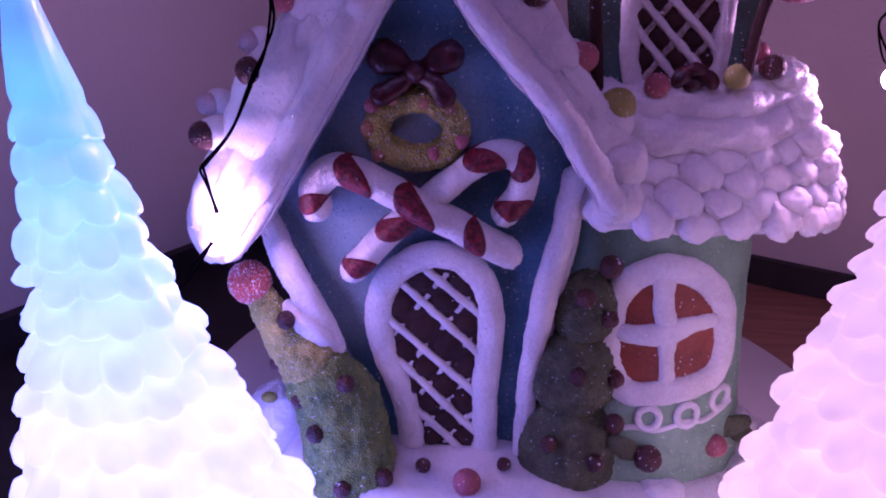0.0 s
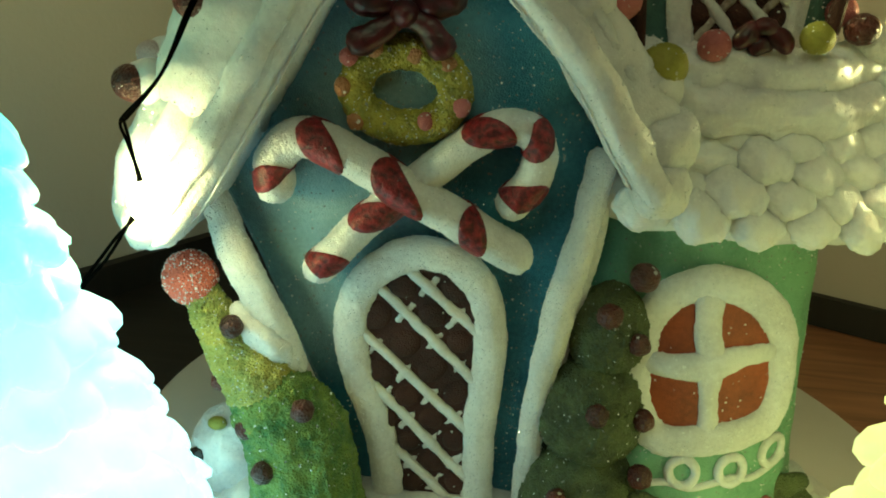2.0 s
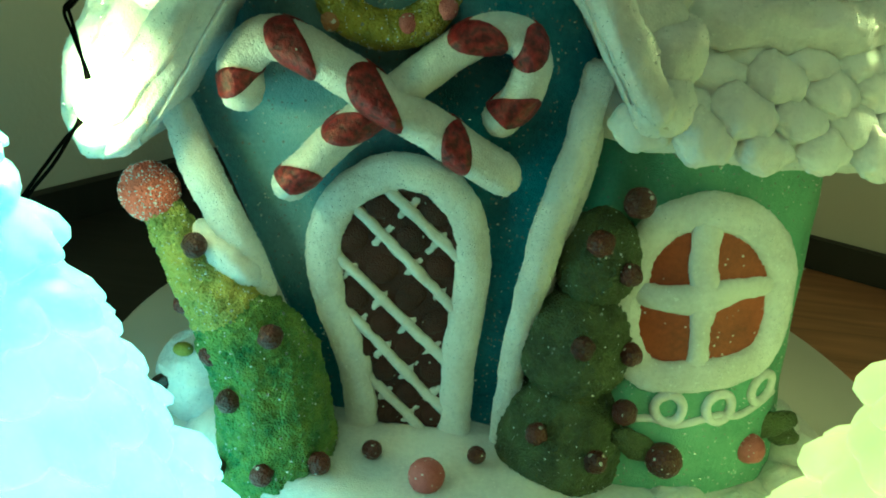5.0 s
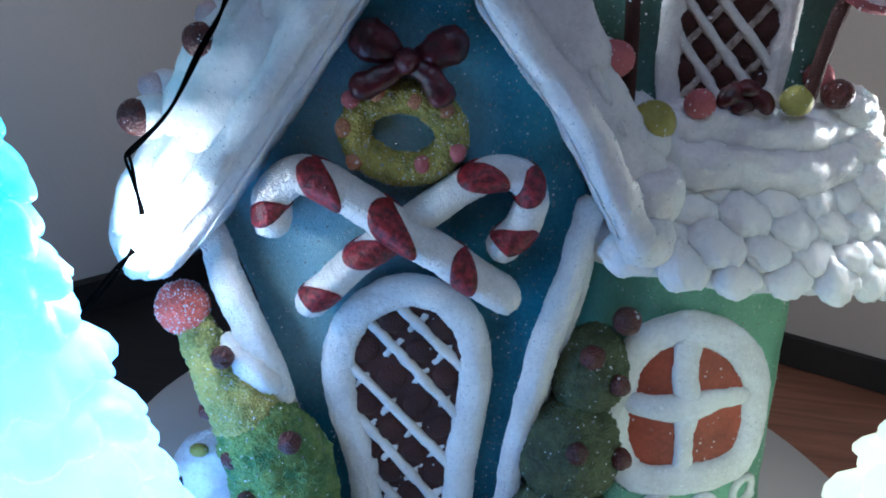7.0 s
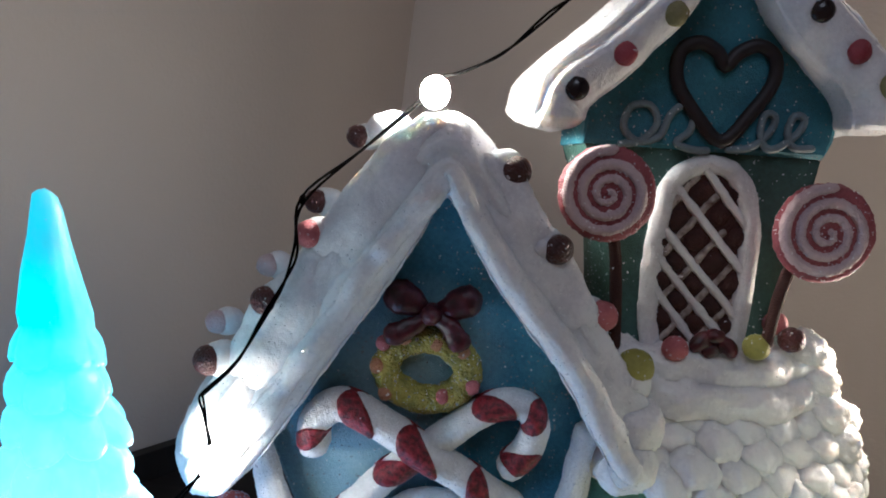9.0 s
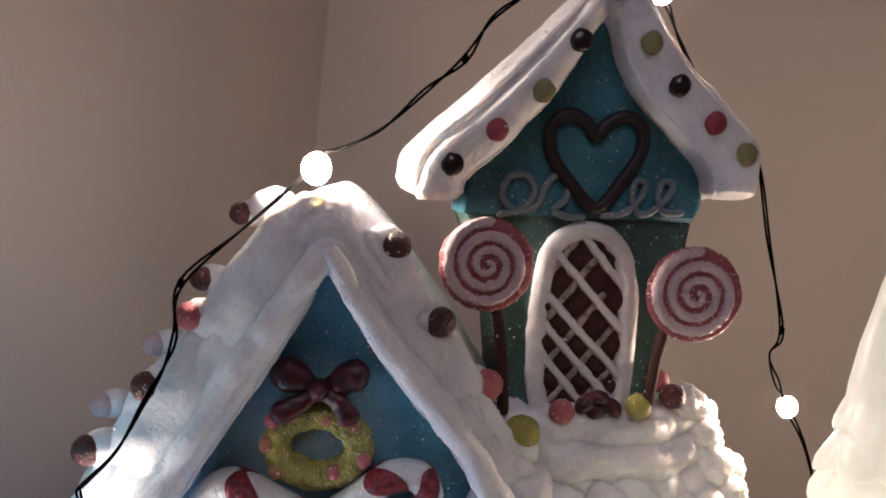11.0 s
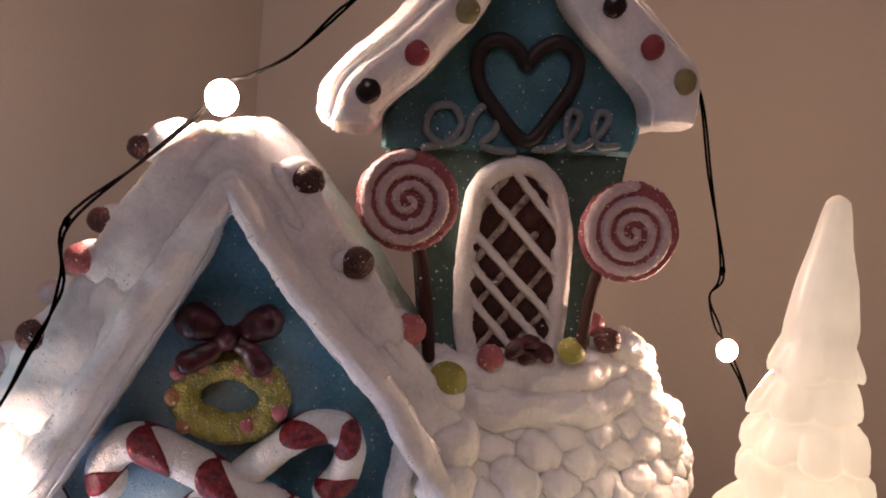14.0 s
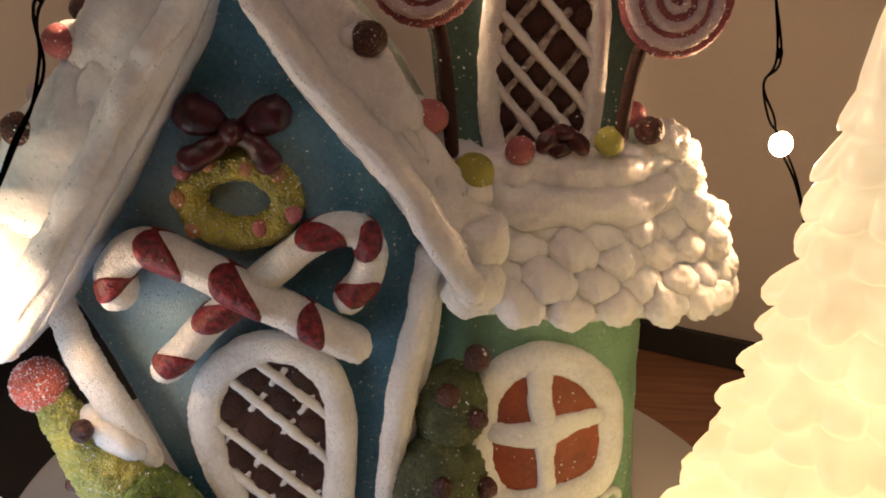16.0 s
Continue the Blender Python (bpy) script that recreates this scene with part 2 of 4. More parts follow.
WIRE = gloss("black_wire", (0.0008, 0.0007, 0.0006), rough=0.9, bump=0.0)
WIRE.node_tree.nodes["Principled BSDF"].inputs["Specular IOR Level"].default_value = 0.02
WALL = plaster("wall_paint", (0.56, 0.49, 0.42))
BOARD = gloss("white_board", (0.78, 0.76, 0.73), (0.7, 0.68, 0.65), rough=0.35, patch=20, bump=0.02)
TABLE = wood("brown_wood", (0.38, 0.17, 0.09), (0.2, 0.085, 0.045))
EBONY = wood("black_wood", (0.018, 0.014, 0.012), (0.01, 0.008, 0.007), 0.6)
LED = glow("led_glow", (1.0, 0.68, 0.36), 700.0)
LED_DIM = glow("dim_led_glow", (1.0, 0.7, 0.38), 120.0)
LED_WHITE = glow("bright_led_glow", (1.0, 0.74, 0.43), 800.0)
ICE_L = glowing_ice("cyan_lit_acrylic", (0.62, 0.82, 1.0), (0.1, 0.8, 0.74), 2.2, 0.158)
ICE_R = glowing_ice("cream_lit_acrylic", (1.0, 0.8, 0.33), (1.0, 0.78, 0.42), 1.3, 0.182)

# ---- building helpers (millimetres in, metres out) ----
BASES = {}


def thing(name, place, label, category, group=""):
    ob = new(name)
    ob.empty_display_size = 0.01
    ob.location = place
    BASES[ob.name] = Vector(place)
    return tagged(ob, label, category, group)


def part(name, bm, material, parent, label="", smooth=True, grit=0.0):
    """Links a bmesh, in world millimetres, as one mesh under a thing or a part; grit: height of the sugar grains on it."""
    if grit:
        longest = sorted(e.calc_length() for e in bm.edges)[len(bm.edges) // 2]
        bmesh.ops.subdivide_edges(bm, edges=bm.edges, cuts=min(4, max(1, round(longest / 0.5) - 1)), use_grid_fill=True)
        bm.normal_update()
        for v, nrm in [(v, v.normal.copy()) for v in bm.verts]:
            v.co += nrm * grit * (0.35 * noise.noise(v.co * 0.9) + 0.75 * noise.noise(v.co * 1.9))
    root = parent
    while root.parent:
        root = root.parent
    base = BASES[root.name]
    bmesh.ops.recalc_face_normals(bm, faces=bm.faces)
    for v in bm.verts:
        v.co = v.co * 0.001 - base
    me = bpy.data.meshes.new(name)
    bm.to_mesh(me)
    bm.free()
    if smooth:
        me.shade_smooth()
    me.materials.append(material)
    ob = new(name, me)
    ob.parent = parent
    if label:
        ob["label"] = label
    return ob


def plain(name, bm, material, label, category="", kind="structure", smooth=False):
    bmesh.ops.recalc_face_normals(bm, faces=bm.faces)
    for v in bm.verts:
        v.co = v.co * 0.001
    me = bpy.data.meshes.new(name)
    bm.to_mesh(me)
    bm.free()
    if smooth:
        me.shade_smooth()
    me.materials.append(material)
    return tagged(new(name, me), label, category, "", kind)


def smooth_path(points, steps=6, closed=False):
    """Catmull-Rom through rows of any length."""
    p = [np.array(q, float) for q in points]
    n = len(p)
    out = []
    for i in range(n if closed else n - 1):
        a = p[(i - 1) % n] if closed or i else 2 * p[0] - p[1]
        b, c = p[i], p[(i + 1) % n]
        d = p[(i + 2) % n] if closed or i + 2 < n else 2 * p[-1] - p[-2]
        for k in range(steps):
            s = k / steps
            out.append(0.5 * (2 * b + (c - a) * s + (2 * a - 5 * b + 4 * c - d) * s * s + (3 * b - a - 3 * c + d) * s ** 3))
    if not closed:
        out.append(p[-1])
    return out


def loft(bm, loops, closed=False, cap=True):
    rows = [[bm.verts.new(Vector(q)) for q in loop] for loop in loops]
    n = len(rows[0])
    for i in range(len(rows) if closed else len(rows) - 1):
        a, b = rows[i], rows[(i + 1) % len(rows)]
        for k in range(n):
            bm.faces.new((a[k], a[(k + 1) % n], b[(k + 1) % n], b[k]))
    if cap and not closed:
        for row in (rows[0], rows[-1]):
            mid = bm.verts.new(sum((v.co for v in row), Vector()) / n)
            for k in range(n):
                bm.faces.new((row[k], row[(k + 1) % n], mid))


def tube(bm, points, radius, seg=12, closed=False, steps=6, flat=1.0, ends=True, ref=(0, 1, 0)):
    """A round bar along points (x, y, z); radius a number or one for each point; flat squeezes it in depth."""
    radii = radius if isinstance(radius, (list, tuple)) else [radius] * len(points)
    rows = smooth_path([(*p, r) for p, r in zip(points, radii)], steps, closed)
    if ends and not closed:
        first, last = rows[0], rows[-1]
        d0 = (rows[0] - rows[1])[:3]
        d1 = (rows[-1] - rows[-2])[:3]
        d0, d1 = d0 / np.linalg.norm(d0), d1 / np.linalg.norm(d1)
        head = [np.append(first[:3] + d0 * first[3] * math.sin(a) * 0.9, first[3] * math.cos(a)) for a in (1.45, 1.1, 0.6)]
        tail = [np.append(last[:3] + d1 * last[3] * math.sin(a) * 0.9, last[3] * math.cos(a)) for a in (0.6, 1.1, 1.45)]
        rows = head + rows + tail
    loops = []
    n = len(rows)
    for i, row in enumerate(rows):
        a = rows[(i - 1) % n] if closed or i else rows[0]
        b = rows[(i + 1) % n] if closed or i + 1 < n else rows[-1]
        d = Vector((b - a)[:3]).normalized()
        side = d.cross(Vector(ref))
        side = side.normalized() if side.length > 0.05 else Vector((1, 0, 0))
        up = side.cross(d).normalized()
        loops.append([Vector(row[:3]) + side * (row[3] * math.cos(w)) + up * (row[3] * flat * math.sin(w)) for w in (2 * math.pi * k / seg for k in range(seg))])
    loft(bm, loops, closed)


def ball(bm, place, radii, seg=16, rings=10, tilt=0.0):
    radii = (radii,) * 3 if isinstance(radii, (int, float)) else radii
    m = Matrix.Translation(place) @ Matrix.Rotation(tilt, 4, "Y") @ Matrix.Diagonal((*radii, 1))
    bmesh.ops.create_uvsphere(bm, u_segments=seg, v_segments=rings, radius=1, matrix=m)


def rough_up(bm, amount, size, seed=0.0, second=0.3):
    """Pushes the surface in and out, at two scales."""
    bm.normal_update()
    for v, nrm in [(v, v.normal.copy()) for v in bm.verts]:
        q = v.co / size + Vector((seed, seed * 0.7, -seed))
        v.co += nrm * (amount * (noise.noise(q) + second * noise.noise(q * 3.1)))


def slab(bm, outline, depth, front, bevel=1.2):
    """An upright plate: outline of (x, z), its front at front(x, z), depth mm thick, its front edge rounded."""
    cx = sum(p[0] for p in outline) / len(outline)
    cz = sum(p[1] for p in outline) / len(outline)
    inner = []
    n = len(outline)
    for i, (x, z) in enumerate(outline):
        a, b = Vector(outline[i - 1]), Vector(outline[(i + 1) % n])
        t = (b - a).normalized()
        nrm = Vector((t.y, -t.x))
        if nrm.dot(Vector((cx - x, cz - z))) < 0:
            nrm = -nrm
        inner.append((x + nrm.x * bevel, z + nrm.y * bevel))
    loops = [[(x, front(x, z) + depth, z) for x, z in outline], [(x, front(x, z) + bevel, z) for x, z in outline], [(x, front(x, z), z) for x, z in inner]]
    rows = [[bm.verts.new(q) for q in loop] for loop in loops]
    for a, b in zip(rows, rows[1:]):
        for k in range(n):
            bm.faces.new((a[k], a[(k + 1) % n], b[(k + 1) % n], b[k]))
    for row in (rows[0], rows[-1]):
        f = bm.faces.new(row)
        bmesh.ops.triangulate(bm, faces=[f])


def box(bm, a, b, bevel=0.0):
    m = Matrix.Translation([(p + q) / 2 for p, q in zip(a, b)]) @ Matrix.Diagonal([abs(q - p) for p, q in zip(a, b)] + [1])
    made = bmesh.ops.create_cube(bm, size=1, matrix=m)
    if bevel:
        bmesh.ops.bevel(bm, geom=list({e for v in made["verts"] for e in v.link_edges}), offset=bevel, segments=2, affect="EDGES")


def inside(x, z, ring):
    hit = False
    for (ax, az), (bx, bz) in zip(ring, ring[1:] + ring[:1]):
        if (az > z) != (bz > z) and x < (bx - ax) * (z - az) / (bz - az) + ax:
            hit = not hit
    return hit


def clipped(p, q, ring, margin=0.0):
    """The stretch of the line p-q that lies within ring."""
    keep = [s / 60 for s in range(-30, 91) if inside(p[0] + (q[0] - p[0]) * s / 60, p[1] + (q[1] - p[1]) * s / 60, ring)]
    if len(keep) < 5:
        return None
    a, b = keep[0] - margin, keep[-1] + margin
    return [(p[0] + (q[0] - p[0]) * s, p[1] + (q[1] - p[1]) * s) for s in (a, b)]


# ---- the room: table, board, two walls that meet in a corner ----
CORNER = Vector((-47.0, 521.0))
ALONG_R = Vector((0.88, -0.475)).normalized()
ALONG_L = Vector((-0.475, -0.88)).normalized()


def wall_strip(name, start, way, length, low, high, thick, material, label):
    back = Vector((-way.y, way.x)) if Vector((-way.y, way.x)).dot(CORNER) > 0 else Vector((way.y, -way.x))
    bm = bmesh.new()
    end = start + way * length
    ring = [start, end, end + back * thick, start + back * thick]
    rows = [[bm.verts.new((p.x, p.y, z)) for p in ring] for z in (low, high)]
    for k in range(4):
        bm.faces.new((rows[0][k], rows[0][(k + 1) % 4], rows[1][(k + 1) % 4], rows[1][k]))
    bm.faces.new(rows[0])
    bm.faces.new(rows[1])
    return plain(name, bm, material, label)


BIG = 1300.0
wall_strip("wall_right", CORNER - ALONG_R * 60, ALONG_R, BIG, -32, 1250, 60, WALL, "plain painted plaster wall behind the table")
wall_strip("wall_left", CORNER, ALONG_L, BIG, -32, 1250, 60, WALL, "plain painted plaster wall meeting the other in a corner")
wall_strip("wall_front", CORNER + ALONG_L * BIG, ALONG_R, BIG, -32, 1250, 60, WALL, "plain painted plaster wall of the alcove")
wall_strip("wall_far", CORNER + ALONG_R * BIG, ALONG_L, BIG + 60, -32, 1250, -60, WALL, "plain painted plaster wall of the alcove")
bm = bmesh.new()
box(bm, (-800, -1400, 1250), (1300, 640, 1290))
plain("ceiling", bm, WALL, "plain painted ceiling of the alcove")
for name, way, shift in (("baseboard_right", ALONG_R, 0), ("baseboard_left", ALONG_L, 0)):
    inward = (ALONG_L if way is ALONG_R else ALONG_R) * 6
    wall_strip(name, CORNER + inward, way, BIG - 6, 0.5, 15.5, 5.5, EBONY, "narrow black strip along the foot of the wall")
bm = bmesh.new()
ring = [CORNER, CORNER + ALONG_R * BIG, CORNER + ALONG_R * BIG + ALONG_L * BIG, CORNER + ALONG_L * BIG]
rows = [[bm.verts.new((p.x, p.y, z)) for p in ring] for z in (-32, 0)]
for k in range(4):
    bm.faces.new((rows[0][k], rows[0][(k + 1) % 4], rows[1][(k + 1) % 4], rows[1][k]))
bm.faces.new(rows[0])
bm.faces.new(rows[1])
plain("table_top", bm, TABLE, "brown wooden table top standing in the corner", "table")
# Thin black sheet added over the wood to darken the table's left side.
bm = bmesh.new()
ring = [CORNER + ALONG_R * 6 + ALONG_L * 6, CORNER + ALONG_R * 150 + ALONG_L * 6, CORNER + ALONG_R * 150 + ALONG_L * 700, CORNER + ALONG_R * 6 + ALONG_L * 700]
rows = [[bm.verts.new((p.x, p.y, z)) for p in ring] for z in (0.05, 0.5)]
for k in range(4):
    bm.faces.new((rows[0][k], rows[0][(k + 1) % 4], rows[1][(k + 1) % 4], rows[1][k]))
bm.faces.new(rows[0])
bm.faces.new(rows[1])
plain("table_runner", bm, EBONY, "thin matt black sheet added to darken the table along the wall", "runner", "")
bm = bmesh.new()
rings = []
for r, z in ((0.1, 0.6), (121.5, 0.6), (123, 1.6), (123, 4.2), (121.8, 5.0), (0.1, 5.0)):
    rings.append([(39 + r * math.cos(a), 257 + r * math.sin(a), z) for a in (2 * math.pi * k / 96 for k in range(96))])
loft(bm, rings)
board = thing("cake_board", (0.039, 0.257, 0.0), "round white board under the candy house", "board")
part("disc", bm, BOARD, board)

# ---- the candy house ----
house = thing("candy_house", (0.035, 0.215, 0.005), "glittered resin candy house with a tower, snowy roofs and sweets", "ornament")


def wall_y(x, z):
    return 188 + (120 - z) * 0.12


# snow base
bm = bmesh.new()
rings = []
for f, z in ((0.1, 5.2), (1.0, 5.2), (1.03, 9), (0.98, 14), (0.9, 17.5), (0.6, 18.5), (0.1, 18.5)):
    ring = []
    for k in range(64):
        a = 2 * math.pi * k / 64
        w = 1 + 0.05 * math.sin(5 * a + 1) + 0.03 * math.sin(11 * a)
        ring.append((36 + 84 * f * w * math.cos(a), 216 + 50 * f * w * math.sin(a), z))
    rings.append(ring)
loft(bm, smooth_path(np.array(rings).reshape(7, -1), 3) and [r.reshape(-1, 3) for r in smooth_path(np.array(rings).reshape(7, -1), 3)])
rough_up(bm, 2.2, 16)
part("snow_base", bm, SNOW, house, "white sugared snow around the foot of the house")

# main body
OUT = [(-43, 99), (-34, 80), (-24, 55), (-9, 18), (-7, 12), (35, 12), (33, 20), (32, 43), (34, 80), (43, 108), (27, 134), (14, 149.5), (-3, 170), (-18, 144), (-30, 121)]
bm = bmesh.new()
slab(bm, OUT, 52, lambda x, z: wall_y(x, z) + 3.2)
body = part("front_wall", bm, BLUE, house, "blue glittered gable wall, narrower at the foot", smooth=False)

# corner posts of icing
bm = bmesh.new()
tube(bm, [(-41.5, 189, 94), (-37, 187, 84), (-31, 187, 72.5), (-26, 188, 62), (-23.8, 189, 57)], [3.4, 4.0, 4.0, 3.8, 3.2], flat=0.8)
rough_up(bm, 0.5, 4)
part("corner_trim", bm, ICING, house, "white icing trim along the corner", grit=0.3)
bm = bmesh.new()
tube(bm, [(39, 190, 110), (37.3, 189, 95), (34.6, 190, 74), (32.8, 193, 50), (33.2, 197, 30), (33.6, 199, 15)], [3.2, 3.2, 3.6, 3.0, 3.0, 2.8], flat=0.9)
rough_up(bm, 0.7, 6)
part("corner_trim", bm, ICING, house, grit=0.3)
bm = bmesh.new()
tube(bm, [(41, 193, 108), (41, 193, 92), (38.5, 194, 74), (36.5, 197, 55)], 1.8)
part("corner_trim", bm, ICING, house, grit=0.3)


def snow_roof(name, stations, yf, yo, yb, seed, amount, label):
    """A blanket of snow over a gable: rows of inner edge, front crest and outer edge, from one eave over the ridge to the other."""
    loops = []
    for row in smooth_path([(*i, *t, *o) for i, t, o in stations], 7):
        i, t, o = row[0:2], row[2:4], row[4:6]
        up = (o - i) / max(np.linalg.norm(o - i), 1e-6)
        ring = [
            (i[0], yf + 9, i[1]), (*(i * 0.93 + t * 0.07),), (*(i * 0.55 + t * 0.45),), (t[0], yf, t[1]), (*(t * 0.78 + o * 0.22),),
            (*(t * 0.45 + o * 0.55),), (*(t * 0.12 + o * 0.88),), (o[0], yo, o[1]), (*(o + up * 1.0),), (*(o + up * 1.0),), (*(i * 0.75 + o * 0.25),), (i[0], yb - 8, i[1]),
        ]
        ys = [yf + 9, yf + 3.5, yf + 0.3, yf, yf + 4.2, yf + 3.2, yo - 6, yo, yo + 14, yb - 4, yb, yb - 8]
        pts = [(q[0], y, q[-1]) for q, y in zip(ring, ys)]
        loops.append([Vector(q) for q in smooth_path(pts, 3, True)])
    first, last = [sum(loop, Vector()) / len(loop) for loop in (loops[0], loops[-1])]
    d0 = (first - sum(loops[3], Vector()) / len(loops[3])).normalized()
    d1 = (last - sum(loops[-4], Vector()) / len(loops[-4])).normalized()
    head = [[first + (q - first) * k + d0 * w for q in loops[0]] for k, w in ((0.35, 3.2), (0.72, 2.4), (0.93, 1.1))]
    tail = [[last + (q - last) * k + d1 * w for q in loops[-1]] for k, w in ((0.93, 1.1), (0.72, 2.4), (0.35, 3.2))]
    bm = bmesh.new()
    loft(bm, head + loops + tail)
    bmesh.ops.subdivide_edges(bm, edges=bm.edges, cuts=1, use_grid_fill=True)
    rough_up(bm, amount, 10, seed, 0.45)
    return part(name, bm, SNOW, house, label, grit=0.22)


MAIN_ROOF = [
    ((-44, 91), (-49, 88), (-59, 85)), ((-40, 96), (-46, 95), (-63, 94)), ((-36, 103), (-41, 107), (-59, 107)), ((-30, 114), (-36, 118), (-52, 120)),
    ((-24, 125), (-29.5, 129), (-44, 134)), ((-14, 143), (-20, 147), (-33, 153)), ((-8, 155), (-12.5, 160), (-21, 170)), ((-3.2, 165), (-3, 171), (-6, 184.5)),
    ((3.5, 156), (6.5, 159.5), (8, 176)), ((11, 146), (15.5, 149.5), (18, 164)), ((20, 136.5), (25, 140), (28, 153)), ((28.5, 127.7), (32.5, 131.5), (35, 143)),
    ((37, 116), (41, 120), (43, 132)), ((43, 107.5), (48, 110), (53, 119)), ((45, 104.5), (49.5, 105), (54, 112)),
]
roof = snow_roof("roof", MAIN_ROOF, 173, 188, 252, 3.0, 0.85, "gable roof under a thick blanket of white sugared snow")
# a second ridge of snow that follows the rake board
bm = bmesh.new()
tube(bm, [(-47, 172.5, 97), (-38, 172, 111), (-29, 172, 127), (-17, 171.5, 149), (-8, 171, 163), (-3, 170.5, 170.5)], [3.2, 3.0, 2.7, 2.7, 2.7, 2.6], flat=0.8)
rough_up(bm, 1.3, 7)
part("rake_trim", bm, SNOW, roof, grit=0.3)
bm = bmesh.new()
tube(bm, [(-3, 170.5, 170.5), (6, 171, 158), (16, 171.5, 146), (28, 172, 134), (39, 172, 120), (47, 173, 108)], [2.6, 2.8, 3.0, 3.3, 3.3, 3.2], flat=0.8)
rough_up(bm, 1.5, 8, 5)
part("rake_trim", bm, SNOW, roof, grit=0.3)

# overlapping tongues of snow lying on the slopes
for points, radii in (([(-9, 180, 179), (-15, 179, 169), (-21.5, 179, 158), (-26, 179.2, 150)], [5, 7.6, 8.2, 6.8]),
                      ([(-27, 180.5, 148), (-33.5, 179.5, 136), (-38, 179, 128), (-41.5, 178.6, 121.5)], [6.5, 9, 9.6, 8.8]),
                      ([(-41, 181.5, 120), (-46, 180.5, 111), (-50, 180, 103), (-53, 180, 96)], [6.5, 8.5, 8.5, 7]),
                      ([(6, 179.5, 172), (14, 179, 160.5), (24, 178.5, 149), (31, 178.5, 141)], [5.5, 6.5, 6.2, 5]),
                      ([(29, 179, 142), (36, 178.5, 133), (43, 178.5, 123.5), (47, 179, 117)], [4.5, 5.6, 6, 5.4])):
    bm = bmesh.new()
    tube(bm, points, radii, 28, False, 6, 0.44)
    rough_up(bm, 1.1, 9, points[0][0] * 0.3, 0.3)
    part("snow_layer", bm, SNOW, roof, "tongue of snow that overlaps the next one down", grit=0.22)


def gumdrop(parent, place, r, material, label, cup=None):
    """A sugar ball that sits in a small collar of snow."""
    bm = bmesh.new()
    ball(bm, place, (r, r, r * 0.94))
    rough_up(bm, 0.18 * r / 4, 2.2, place[0])
    drop = part("gumdrop", bm, material, parent, label)
    if cup:
        bm = bmesh.new()
        ball(bm, (place[0] + cup[0], place[1] + cup[1], place[2] + cup[2]), (r * 1.25, r * 1.2, r * 1.15), 20, 14)
        rough_up(bm, 0.4, 3, place[2])
        part("collar", bm, SNOW, parent)
    return drop


RED_L, DARK_L, YEL_L, PINK_L, PALE_L = "round red gumdrop", "round near-black gumdrop", "round yellow-green gumdrop", "round pink gumdrop", "round white gumdrop"
gumdrop(roof, (11.5, 180, 173), 3.9, BERRY, DARK_L, (-2.6, 2.2, 0.4))
gumdrop(roof, (23.5, 178, 156.5), 3.9, BERRY, DARK_L, (-2.8, 2.2, 0.3))
gumdrop(roof, (36.5, 181, 142), 4.0, PINK, PINK_L, (-3, 1.8, -0.6))
gumdrop(roof, (46.3, 181, 131), 4.6, YELLOW, YEL_L, (-1, 1, -4))
for x, y, z, rx, rz in ((49, 180, 117, 6.5, 7.5), (48.5, 177, 108, 6, 5.5), (-51, 178, 91.5, 6, 5)):
    bm = bmesh.new()
    ball(bm, (x, y, z), (rx, 5.5, rz), 24, 16)
    rough_up(bm, 1.3, 6, x)
    part("snow_drip", bm, SNOW, roof, "rounded lump of snow at the eave", grit=0.3)
for x, y, z, mat, lab, r in ((-54.0, 178, 119.2, BERRY, DARK_L, 3.9), (-60.5, 204, 122, SWIRL, PALE_L, 3.4), (-42.1, 178, 135.3, BERRY, DARK_L, 3.7), (-48.7, 205, 139, SWIRL, PALE_L, 3.3), (-33.8, 179, 152.2, PINK, PINK_L, 3.6),
                             (-37.2, 202, 158, BERRY, RED_L, 3.4), (-27.6, 196, 176.2, BERRY, RED_L, 3.1), (-21.7, 195, 178.7, SNOW, PALE_L, 4.2)):
    gumdrop(roof, (x, y, z), r, mat, lab, (2.4, 2.0, 0.2))

# wreath with bow
bm = bmesh.new()
ring = [(-2.6 + 10.2 * math.cos(a), 189 + 0.3 * math.sin(a), 121.2 + 7.6 * math.sin(a)) for a in (2 * math.pi * k / 20 for k in range(20))]
tube(bm, ring, 3.7, 16, True, 4, 1.0)
rough_up(bm, 0.55, 2.6, 2, 0.6)
wreath = part("wreath", bm, WREATH, house, "mossy yellow-green wreath with red berries", grit=0.3)
for k, (x, z) in enumerate(((-14, 127), (-9, 129), (-1, 128.5), (2, 115.5), (-12, 114.5), (5.5, 127), (9, 119), (-15, 121))):
    bm = bmesh.new()
    ball(bm, (x, 186.3 + 0.4 * (k % 3), z), 2.0, 14, 9)
    rough_up(bm, 0.25, 1.6, x)
    part("berry", bm, PEACH if k % 3 else PINK, wreath)
bm = bmesh.new()
ball(bm, (-3.2, 184.5, 136.2), (3.0, 4.0, 2.6), 18, 12)
rough_up(bm, 0.4, 3, 7)
bow = part("bow", bm, BOW, house, "glossy dark plum-red bow on the wreath", grit=0.2)
